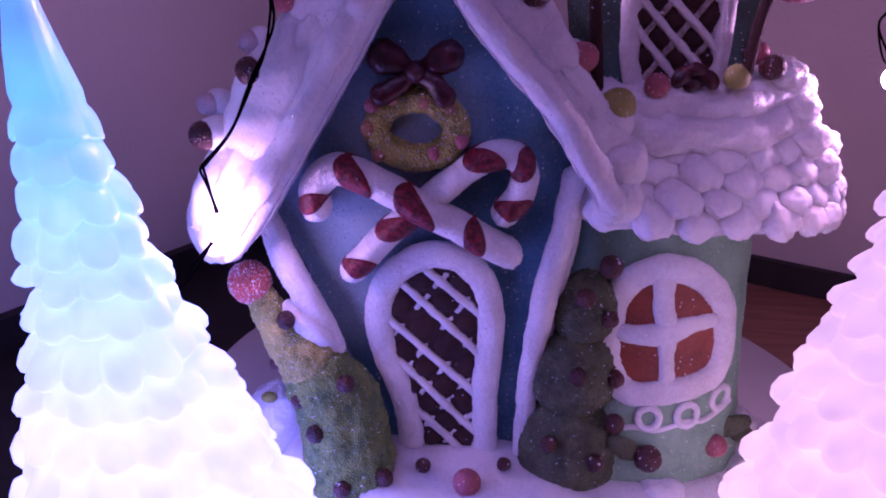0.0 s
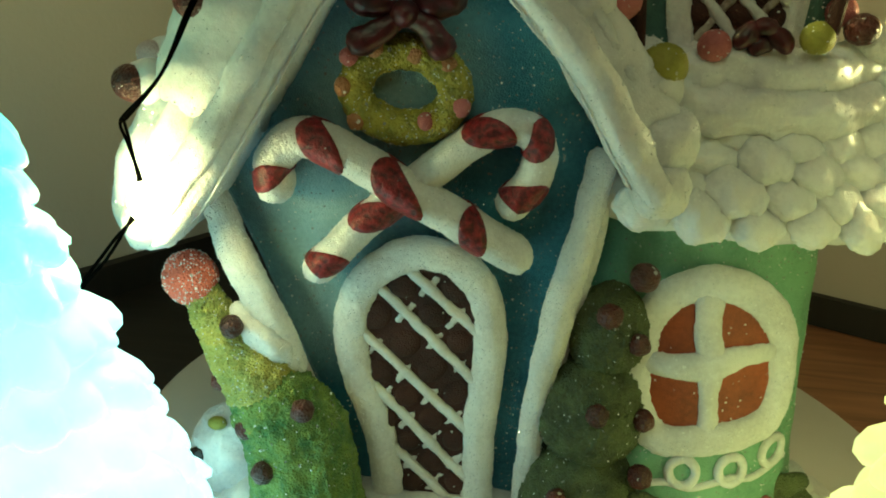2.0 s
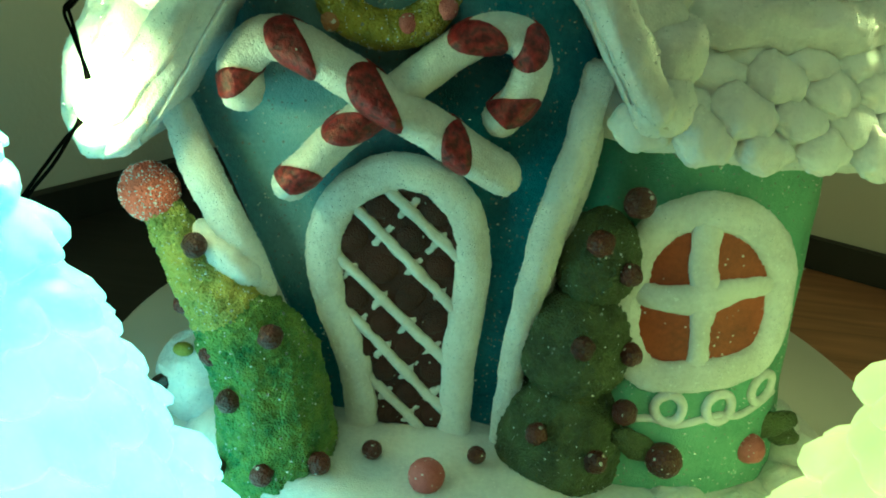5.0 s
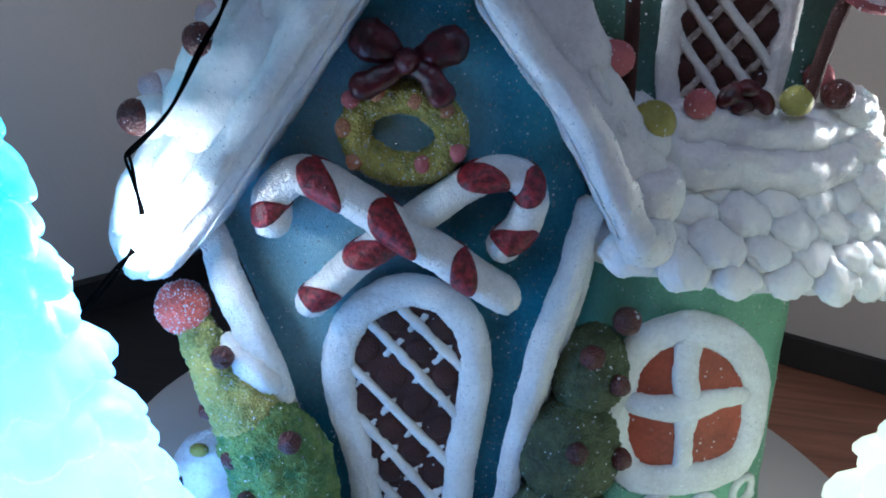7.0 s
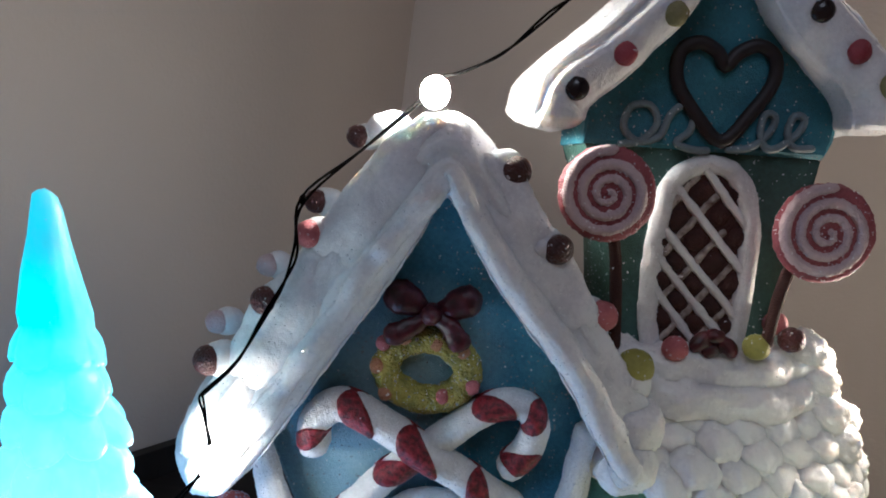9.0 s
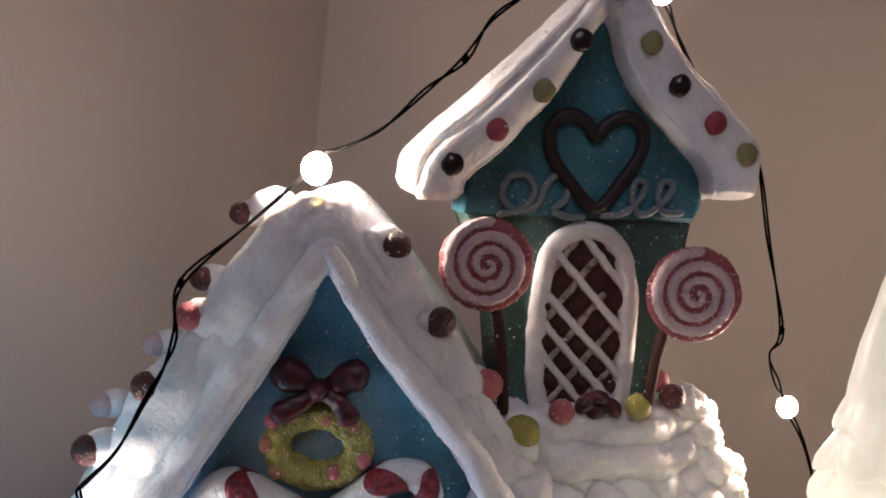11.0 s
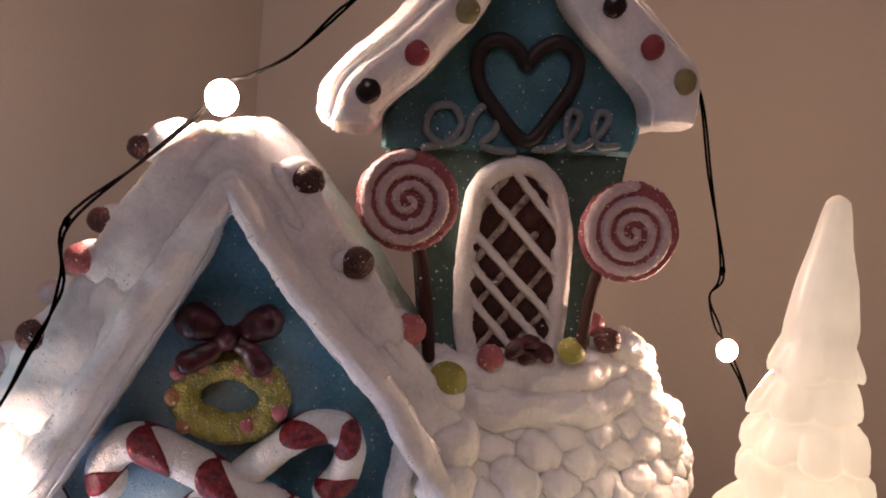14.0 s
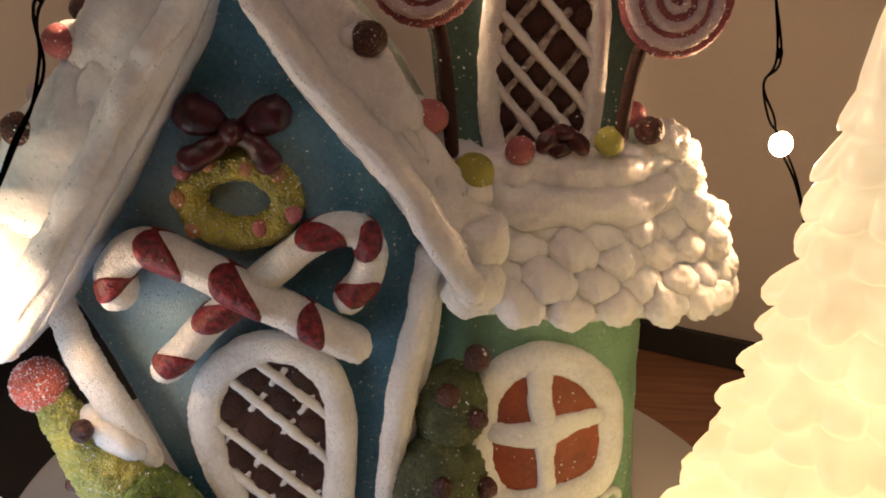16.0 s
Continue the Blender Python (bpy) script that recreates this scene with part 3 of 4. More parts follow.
for points, radii in (([(-4.5, 186, 136.6), (-8, 185.5, 138.2), (-11.5, 185.5, 139.2)], [1.6, 3.6, 4.4]), ([(-2, 186, 136.6), (1.5, 185.5, 138.4), (4.8, 185.5, 140.2)], [1.6, 3.4, 4.2])):
    bm = bmesh.new()
    tube(bm, points, radii, 18, False, 5, 0.9)
    rough_up(bm, 0.45, 3.5, points[0][0])
    part("bow_loop", bm, BOW, bow, grit=0.2)
for points in ([(-4, 184.5, 135.5), (-7.5, 183.5, 132.8), (-11.5, 183, 130.2)], [(-2, 184.5, 135.5), (1.8, 183.5, 133.5), (4.2, 183, 130.6)]):
    bm = bmesh.new()
    tube(bm, points, [1.8, 2.4, 2.9], 14, False, 5, 0.7)
    rough_up(bm, 0.4, 3, points[0][0])
    part("bow_tail", bm, BOW, bow, grit=0.2)


def candy_cane(path, r, stripes, label):
    """A bent white stick with slanting painted bands; stripes as (start, end) along it, 0 to 1."""
    rows = smooth_path(path, 14)
    bm = bmesh.new()
    tube(bm, path, r, 18, False, 14, 1.5)
    rough_up(bm, 0.3, 4)
    cane = part("candy_cane", bm, ICING, house, label, grit=0.2)
    n = len(rows)
    for a, b in stripes:
        a, b = max(a - 0.003, 0), min(b + 0.003, 1)
        lo, hi = int(a * (n - 1)), int(b * (n - 1))
        loops = []
        seg = 20
        for s in range(9):
            loop = []
            share = min(max(s - 1, 0), 6) / 6 - 0.5
            for k in range(seg):
                w = 2 * math.pi * k / seg
                pos = (lo + hi) / 2 + (hi - lo) * (share * (0.08 + 1.2 * abs(math.sin(w))) - math.cos(w) * 0.4)
                pos = min(max(pos, 0), n - 1.001)
                i = int(pos)
                c = rows[i] * (1 - pos + i) + rows[min(i + 1, n - 1)] * (pos - i)
                d = Vector(rows[min(i + 2, n - 1)] - rows[max(i - 2, 0)]).normalized()
                side = d.cross(Vector((0, 1, 0))).normalized()
                up = side.cross(d)
                edge = 0.36 if 0 < s < 8 else -0.9
                loop.append(Vector(c) + side * math.cos(w) * (r + edge) + up * math.sin(w) * (r * 1.5 + edge))
            loops.append(loop)
        bm = bmesh.new()
        loft(bm, loops, cap=False)
        part("stripe", bm, RED, cane, "glossy brush-painted red band")


candy_cane([(21.4, 188, 99.8), (25.0, 188, 105), (26.0, 188, 111.5), (22.8, 188, 115.6), (16.6, 188, 115.2), (11.2, 188, 111.6), (4.8, 188, 105.8), (-1.8, 189, 99.6), (-8, 188, 94), (-12.6, 187.5, 89), (-18.5, 187, 82)],
           3.7, [(0.01, 0.09), (0.2, 0.28), (0.37, 0.47), (0.74, 0.83), (0.95, 1.0)], "white candy cane with red bands under the other")
candy_cane([(-28.2, 187, 99.5), (-28.4, 186.5, 105), (-24, 186, 110), (-18.3, 185.5, 109.6), (-9, 185.3, 105.6), (-1.7, 185, 101.7), (8.5, 186, 96.8), (16, 187, 92.5), (23.4, 188, 88.6)],
           4.1, [(0.03, 0.13), (0.33, 0.43), (0.55, 0.66), (0.79, 0.87)], "white candy cane with red bands lying across the other")


def lattice_door(frame_line, r, front, bars, cross, bar_r, label, stubs=False):
    """An arched waffle door: dark panel, white icing lattice laid over it and a fat icing frame round it."""
    line = [(x, front(x, z) - 0.5, z) for x, z in frame_line]
    fine = smooth_path(line, 6)
    ring = [(p[0], p[2]) for p in fine]
    bm = bmesh.new()
    slab(bm, ring, 3, lambda x, z: front(x, z) - 0.6, 0.3)
    door = part("door", bm, CHOC, house, label, smooth=False)
    bm = bmesh.new()
    tube(bm, line, r * 1.06, 18, False, 6, 0.68)
    rough_up(bm, 0.45, 4, r)
    part("door_frame", bm, ICING, door, "fat arched frame of white icing", grit=0.3)
    # Cross bars lie lower, in beige icing mottled with brown.
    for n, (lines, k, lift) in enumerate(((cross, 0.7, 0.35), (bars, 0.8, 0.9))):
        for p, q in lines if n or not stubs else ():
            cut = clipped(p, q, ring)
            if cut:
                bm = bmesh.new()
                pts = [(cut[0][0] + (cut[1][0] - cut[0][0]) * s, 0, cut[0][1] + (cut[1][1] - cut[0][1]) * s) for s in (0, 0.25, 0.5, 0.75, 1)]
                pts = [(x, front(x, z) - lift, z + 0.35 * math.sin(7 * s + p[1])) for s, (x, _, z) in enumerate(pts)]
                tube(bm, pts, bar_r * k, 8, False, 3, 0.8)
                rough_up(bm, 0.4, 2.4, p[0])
                part("lattice_bar", bm, BEIGE if n == 0 else ICING, door, grit=0.4)
    # pillows of the waffle between the bars
    way_a = (Vector(bars[0][1]) - Vector(bars[0][0])).normalized()
    way_b = (Vector(cross[0][1]) - Vector(cross[0][0])).normalized()
    det = way_a.x * way_b.y - way_a.y * way_b.x
    skew = [sorted((way_a.x * p[1] - way_a.y * p[0]) / det for p, _ in bars), sorted((p[0] * way_b.y - p[1] * way_b.x) / det for p, _ in cross)]
    for line_b in (skew[0], skew[1]):
        line_b.insert(0, 2 * line_b[0] - line_b[1])
        line_b.append(2 * line_b[-1] - line_b[-2])
    rng = random.Random(len(frame_line))
    for b0 in skew[0] if stubs else ():
        for a0 in skew[1]:
            mid = way_a * a0 + way_b * b0
            low, high = mid - way_b * rng.uniform(2.2, 3.4), mid + way_b * rng.uniform(2.2, 3.4)
            if inside(low.x, low.y, ring) and inside(high.x, high.y, ring):
                bm = bmesh.new()
                tube(bm, [(q.x, front(q.x, q.y) + 0.1, q.y) for q in (low, mid, high)], [bar_r * 0.6, bar_r * 0.8, bar_r * 0.6], 10, False, 3, 0.9)
                rough_up(bm, 0.5, 1.8, mid.y)
                part("lattice_stub", bm, ICING, door, grit=0.3)
    for b0, b1 in zip(skew[0], skew[0][1:]):
        for a0, a1 in zip(skew[1], skew[1][1:]):
            mid = way_a * ((a0 + a1) / 2) + way_b * ((b0 + b1) / 2)
            if inside(mid.x, mid.y, ring):
                bm = bmesh.new()
                ball(bm, (mid.x, front(mid.x, mid.y) - 0.3, mid.y), (min(3.6, (a1 - a0) * 0.36), 1.7, min(4.4, (b1 - b0) * 0.36)), 14, 9, 0.6)
                rough_up(bm, 0.3, 2.2, mid.x)
                part("waffle_pillow", bm, CHOC, door)
    return door


FRAME = [(-0.2, 10), (-1.5, 25), (-4.0, 37), (-9.5, 52), (-11.9, 64), (-10.8, 73.5), (-6.2, 81), (2.4, 85.8), (12, 84), (18.6, 75.5), (20.8, 62), (20.4, 42), (21.6, 25), (22, 12)]
slants = [((-8, 63.5), (15.5, 41.6)), ((-4.4, 75.5), (18, 53.7)), ((1.8, 81), (18.5, 66)), ((-1.2, 45.2), (17.3, 26.2)), ((0.6, 31.8), (14, 18))]
cross = [((x, z), (x + 9.5, z + 14)) for x, z in ((-8, 58), (-3, 48), (0, 37), (4, 28), (9, 20))]
lattice_door(FRAME, 3.7, lambda x, z: wall_y(x, z) - 0.4, slants, cross, 1.6, "arched chocolate-brown waffle door with white icing lattice", True)
for x, y, z, r, mat, lab in ((16, 180, 19.5, 4.2, PINK, PINK_L), (27, 186, 22, 2.2, BERRY, DARK_L), (3, 187, 19.5, 2.4, BERRY, DARK_L)):
    gumdrop(house, (x, y, z), r, mat, lab)

# curled lime bush with a coral ball
bm = bmesh.new()
tube(bm, [(-30, 188, 54), (-27.5, 187, 48), (-22.5, 188, 38), (-19.5, 188, 22), (-19, 188, 8)], [7.5, 10.6, 12.4, 13.4, 13.8], 28, False, 6, 0.92)
bmesh.ops.subdivide_edges(bm, edges=bm.edges, cuts=1, use_grid_fill=True)
rough_up(bm, 1.1, 5, 1, 0.6)
bush = part("bush", bm, LIME, house, "curled lime-green sugared bush with dark berries", grit=0.9)
bm = bmesh.new()
tube(bm, [(-44.5, 187, 74), (-41.5, 187, 67.5), (-36.5, 187, 60.5), (-31, 187, 53)], [4.2, 4.8, 7.2, 9.0], 24, False, 6, 0.92)
bmesh.ops.subdivide_edges(bm, edges=bm.edges, cuts=1, use_grid_fill=True)
rough_up(bm, 0.8, 4, 5, 0.6)
part("bush_tip", bm, LEMON, bush, "yellow-lime sugared curl of the bush", grit=0.8)
bm = bmesh.new()
ball(bm, (-46.8, 187, 76.8), 6.0, 20, 14)
rough_up(bm, 0.35, 2.5)
part("pompom", bm, CORAL, bush, "coral-red sugared ball at its tip", grit=0.3)
bm = bmesh.new()
ball(bm, (-30.5, 187.5, 64.5), (9.5, 5.5, 4.2), 24, 16, 0.75)
rough_up(bm, 0.9, 4, 4)
part("snow_patch", bm, SNOW, bush, "snow settled on the bush", grit=0.4)
for x, y, z in ((-36, 180.5, 68.5), (-19, 175.5, 52.6), (-32.5, 180, 44), (-27.8, 176.5, 35.2), (-31, 177.5, 16.5), (-19.8, 174.5, 18.5), (-8, 178, 20.5), (-39, 184, 53.5)):
    bm = bmesh.new()
    ball(bm, (x, y + 0.8, z), 2.6, 16, 11)
    rough_up(bm, 0.35, 1.5, z)
    part("berry", bm, BERRY, bush)

# tiered dark bush
bm = bmesh.new()
for cx, zlo, zhi, rad in ((47.3, 60.5, 82, 8.8), (46.3, 38, 64.5, 12.6), (47.3, 8, 43, 15)):
    loops = []
    for s in range(13):
        f = s / 12
        r = rad * (0.62 + 0.38 * math.sin(f / 0.36 * math.pi / 2)) if f < 0.36 else rad * max(0.02, 1 - ((f - 0.36) / 0.64) ** 2.4) ** 0.5
        loops.append([(cx + r * (1 + 0.05 * math.sin(5 * a + cx)) * math.cos(a), 195 + r * math.sin(a), zlo + (zhi - zlo) * f) for a in (2 * math.pi * k / 32 for k in range(32))])
    loft(bm, loops)
bmesh.ops.subdivide_edges(bm, edges=bm.edges, cuts=1, use_grid_fill=True)
rough_up(bm, 0.5, 4.5, 2, 0.6)
pine = part("bush", bm, PINE, house, "dark green tiered bush strewn with glitter and berries", grit=0.7)
for x, y, z, r in ((50.5, 186, 86.5, 3.4), (44.3, 185.5, 77, 3.0), (52, 186.5, 70.5, 2.7), (44.4, 182, 54.5, 2.7), (55.8, 186, 52, 2.7), (38, 181.5, 32, 2.6), (57, 184.5, 38.2, 3.1), (51.8, 180, 27.5, 2.8)):
    bm = bmesh.new()
    ball(bm, (x + 1, y + 1.2, z), r * 0.95, 16, 11)
    rough_up(bm, 0.4, 1.5, x)
    part("berry", bm, BERRY, pine)

# ---- tower, lower storey ----
TX, TY = 70.5, 221.0


def tower_r(z):
    return 28.6 + max(0, 92 - z) * 0.085 + max(0, 45 - z) * 0.06


def tower_y(x, z):
    r = tower_r(z)
    return TY - math.sqrt(max(r * r - (x - TX) ** 2, 4.0))


bm = bmesh.new()
rings = [[(TX + tower_r(z) * math.cos(a), TY + tower_r(z) * math.sin(a), z) for a in (2 * math.pi * k / 72 for k in range(72))] for z in range(8, 112, 4)]
loft(bm, rings)
rough_up(bm, 0.35, 8, 3)
tower = part("tower_wall", bm, SAGE, house, "sage-green glittered round tower wall")
WIN = [(57, 76), (61.5, 82.6), (69.5, 85.4), (79.2, 81.8), (86, 72), (87.6, 59), (85, 51.5), (74.5, 48.5), (62, 46.6), (56.2, 54), (55.4, 66)]
fine = smooth_path([(x, 0, z) for x, z in WIN], 5, True)
bm = bmesh.new()
slab(bm, [(p[0], p[2]) for p in fine], 2, lambda x, z: tower_y(x, z) - 0.5, 0.2)
window = part("window", bm, AMBER, house, "round-topped amber window with a white cross", smooth=False)
bm = bmesh.new()
tube(bm, [(x, tower_y(x, z) - 0.4, z) for x, z in WIN], 4.2, 18, True, 5, 0.5)
rough_up(bm, 0.4, 5, 8)
part("window_frame", bm, ICING, window, "fat window frame of white icing", grit=0.3)
for pts, rr in (([(67.6, 82), (68.3, 74), (70.3, 66.5), (71, 58), (72.2, 50)], [3.2, 3.0, 3.2, 2.2, 2.6]), ([(55.5, 64.6), (62, 64.6), (70, 66), (77, 68.8), (85, 69.6)], [2.6, 3.0, 3.8, 2.7, 2.2])):
    bm = bmesh.new()
    tube(bm, [(x, tower_y(x, z) - 0.5, z) for x, z in pts], rr, 14, False, 5, 0.5)
    rough_up(bm, 0.3, 3, rr[0])
    part("glazing_bar", bm, ICING, window, grit=0.3)
for x, z in ((68, 39.5), (79.5, 40.5), (90.5, 43.5)):
    bm = bmesh.new()
    pts = [(x + 3.1 * math.cos(a), z + 3.3 * math.sin(a)) for a in (2 * math.pi * k / 10 for k in range(10))]
    tube(bm, [(px, tower_y(px, pz) - 0.4, pz) for px, pz in pts], 1.15, 8, True, 3)
    rough_up(bm, 0.15, 1.5)
    part("icing_loop", bm, ICING, tower, "small loop of white icing")
bm = bmesh.new()
pts = [(60 + 5 * k, 35 + 0.7 * k + 0.8 * math.sin(k * 2.1)) for k in range(8)]
tube(bm, [(x, tower_y(x, z) - 0.2, z) for x, z in pts], 0.9, 8, False, 3)
part("icing_line", bm, ICING, tower)
for x, z, turn in ((62, 30, 0.5), (97, 32, -0.5), (100, 28, 0.2)):
    bm = bmesh.new()
    ball(bm, (x, tower_y(x, z) - 1.5, z), (6.5, 1.6, 3.2), 16, 10, turn)
    rough_up(bm, 0.7, 3, x)
    part("leaf", bm, PINE, house, "dark green sugared leaf at the tower's foot")
gumdrop(house, (68.7, 184, 28), 4.2, BERRY, DARK_L)
gumdrop(house, (91, 192.5, 28), 3.8, PINK, PINK_L)
for x, y, z, r in ((110, 208, 17, 9), (104, 196, 14, 9), (90, 186, 12, 10), (74, 184, 13, 10), (58, 182, 12, 9), (104, 212, 24, 7)):
    bm = bmesh.new()
    ball(bm, (x, y, z), (r, r * 0.9, r * 0.75), 24, 16)
    rough_up(bm, 1.5, 6, x * 0.1)
    part("snow_mound", bm, SNOW, house, "heaped white sugared snow at the tower's foot", grit=0.3)
bm = bmesh.new()
ball(bm, (-46, 214, 16), (11, 10, 13), 20, 14)
rough_up(bm, 1.6, 6, 2)
heap = part("snow_mound", bm, SNOW, house, "small white snow heap behind the bush", grit=0.4)
bm = bmesh.new()
ball(bm, (-53, 207, 17.5), (3.4, 2, 2.4), 14, 8, -0.6)
part("candy", bm, BLACK, heap, "flat black candy")
bm = bmesh.new()
ball(bm, (-47.5, 207, 28), (2.6, 2, 1.8), 12, 8)
part("candy", bm, YELLOW, heap, "yellow candy")

# scalloped snow roof round the tower
PROFILE = [(94, 28), (96.5, 44), (100, 49.5), (105, 51), (113, 46.5), (119, 42), (127, 36), (132, 30), (136, 24), (137, 2)]


def skirt_r(z):
    return float(np.interp(z, [p[0] for p in PROFILE], [p[1] for p in PROFILE]))


def skirt(a, z, lift=0.0):
    r = skirt_r(z) + lift
    return Vector((TX + r * math.cos(a), TY - 1.5 + r * 0.76 * math.sin(a), z))


bm = bmesh.new()
loft(bm, [[skirt(2 * math.pi * k / 80, z, -2.0) for k in range(80)] for z in (94.5, 96.5, 99, 104, 110, 116, 122, 128, 133, 136.5)])
rough_up(bm, 0.9, 8, 4)
apron = part("tower_roof", bm, SNOW, house, "scalloped skirt roof of white sugared snow round the tower")
bm = bmesh.new()
ball(bm, (0, 0, 0), (5.7, 3.6, 4.7), 44, 28)
rough_up(bm, 0.55, 4, 1)
bm2 = [bm.copy() for _ in range(3)]
bm.free()
tiles = []
for n, b in enumerate(bm2):
    rough_up(b, 1.0, 5, 5.0 * n, 0.4)
    rough_up(b, 0.22, 1.1, 3.0 * n, 0.5)
    for v in b.verts:
        v.co *= 0.001
    bmesh.ops.recalc_face_normals(b, faces=b.faces)
    me = bpy.data.meshes.new("scallop")
    b.to_mesh(me)
    b.free()
    me.shade_smooth()
    me.materials.append(SNOW)
    tiles.append(me)
rng = random.Random(4)
for row, (z, count) in enumerate(((101.6, 27), (107.4, 27), (113.2, 25), (118.4, 23))):
    for k in range(count):
        a = -math.pi / 2 + 2 * math.pi * (k + 0.5 * (row % 2)) / count
        if math.sin(a) > 0.75:
            continue
        if TX + skirt_r(z) * math.cos(a) < 47.5:
            continue
        p = skirt(a, z + rng.uniform(-0.8, 0.8), -2.1 + 2.0 * (row == 0) + rng.uniform(-0.5, 0.6))
        out = Vector((math.cos(a) * 0.76, math.sin(a), 0)).normalized()
        ob = new("scallop", tiles[rng.randrange(3)])
        ob.parent = apron
        lean = (0.6 if z > 103 else 0.3) + rng.uniform(-0.15, 0.15)
        ob.matrix_local = Matrix.Translation(p * 0.001 - BASES[house.name]) @ Matrix.Rotation(math.atan2(out.y, out.x) + math.pi / 2, 4, "Z") @ Matrix.Rotation(-lean, 4, "X") @ Matrix.Rotation(rng.uniform(-0.25, 0.25), 4, "Y") @ Matrix.Diagonal((rng.uniform(0.95, 1.25), rng.uniform(0.75, 1.1), rng.uniform(0.95, 1.25), 1))
for cx, cy, rx, ry, cz, thick, seed in ((65, 211, 33, 19.5, 130.5, 5.6, 9), (67, 213, 35.2, 23.5, 123.8, 5.6, 3)):
    bm = bmesh.new()
    tube(bm, [(cx + rx * math.cos(a), cy + ry * math.sin(a), cz + 2.2 * math.cos(a) + 0.8 * math.sin(3 * a + seed)) for a in (2 * math.pi * k / 24 for k in range(24))], thick, 18, True, 4, ref=(0, 0, 1))
    rough_up(bm, 2.0, 8, seed, 0.5)
    part("snow_rim", bm, SNOW, apron, grit=0.35)
for x, y, z, r in ((92, 197, 138, 5.5), (97, 199, 130, 6), (101, 198, 122, 6), (106, 200, 114, 6.2), (111, 203, 108, 6), (99, 204, 134, 5), (109, 207, 119, 5.5)):
    bm = bmesh.new()
    ball(bm, (x, y, z), (r * 1.1, r, r * 0.85), 24, 16, 0.4)
    rough_up(bm, 1.3, 4, x, 0.5)
    part("snow_clump", bm, SNOW, apron, "coarse sparkling clump of sugar snow", grit=0.7)
for x, y, z, r, mat, lab in ((57, 187.6, 136, 3.3, PINK, PINK_L), (76.3, 187.2, 139.2, 3.4, YELLOW, YEL_L), (83, 195, 144.4, 3.2, PINK, PINK_L), (86.3, 191.4, 141.4, 3.4, BERRY, RED_L)):
    gumdrop(apron, (x, y + 0.5, z - 0.8), r, mat, lab)
for x, z, r in ((63, 137.5, 2.6), (66.5, 139.6, 2.2), (69.5, 137.5, 2.6), (66, 135.8, 2.0)):
    bm = bmesh.new()
    ball(bm, (x, 188.3, z), (r * 1.25, r * 0.7, r * 0.85), 18, 12, (x - 66.3) * 0.18)
    rough_up(bm, 0.6, 2.5, x)
    part("bow_loop", bm, BOW, apron, "dark plum ribbon at the foot of the tower door")

# ---- tower, upper storey ----


def upper_y(x, z):
    return 196.0


bm = bmesh.new()
slab(bm, [(44, 126), (42.5, 138), (39.5, 156), (34, 172), (28.5, 183), (87, 187), (86, 174), (83.2, 151), (83.5, 138), (82, 126)], 48, upper_y)
part("tower_wall", bm, DUSK, house, "dark green wall of the upper tower storey", smooth=False)
bm = bmesh.new()
slab(bm, [(28, 182), (27.5, 190), (31, 195), (45, 215), (58.5, 238), (68, 218), (78, 209), (89, 201), (88.5, 190), (86.8, 185.5)], 48, lambda x, z: 194.2)
gable = part("gable_wall", bm, TEAL, house, "teal glittered gable of the upper tower", smooth=False)
UPPER_ROOF = [
    ((26, 187), (16, 186.5), (11.5, 190)), ((27.5, 190.5), (19.5, 196), (13.5, 198)), ((36, 200), (33, 209), (29, 215)), ((47, 214.5), (45, 224.5), (43.5, 231)),
    ((56.8, 233), (56.7, 240), (59, 248)), ((62, 223), (65, 235), (67.5, 239)), ((68, 214.5), (73, 224.5), (76, 227)), ((78, 206), (85.5, 213), (88.5, 215.5)),
    ((85.5, 199), (95, 205), (98, 206)), ((87, 194), (96, 194), (99, 199)),
]
top_roof = snow_roof("tower_roof", UPPER_ROOF, 180.5, 200, 246, 11.0, 0.8, "steep upper tower roof of white snow with painted dots")
for x, z, mat in ((22.8, 193.4, BLACK), (32.4, 202.4, DOT_ROSE), (42.3, 212.5, DOT_OLIVE), (49.7, 225.1, BLACK), (57, 238, DOT_ROSE), (66.3, 226.3, DOT_OLIVE), (74.2, 217.4, BLACK), (84, 209.6, DOT_ROSE), (92.3, 203, DOT_OLIVE)):
    bm = bmesh.new()
    ball(bm, (x, 180.6, z), (2.7, 1.5, 2.9), 14, 9, 0.2)
    rough_up(bm, 0.35, 2.4, x)
    part("dot", bm, mat, top_roof, "raised candy dot")
bm = bmesh.new()
tube(bm, [(61, 193.2, 186.6), (53.5, 193.2, 192.5), (48, 193.2, 199.5), (47.6, 193.2, 206.5), (51.8, 193.2, 209.3), (56.5, 193.2, 207.5), (58.8, 193.2, 204.5), (61.5, 193.2, 208), (66, 193.2, 210.3), (70.3, 193.2, 208), (70.8, 193.2, 202), (67, 193.2, 194.5)], 1.75, 10, True, 4, 0.8)
part("heart", bm, HEART, gable, "dark raised heart outline")
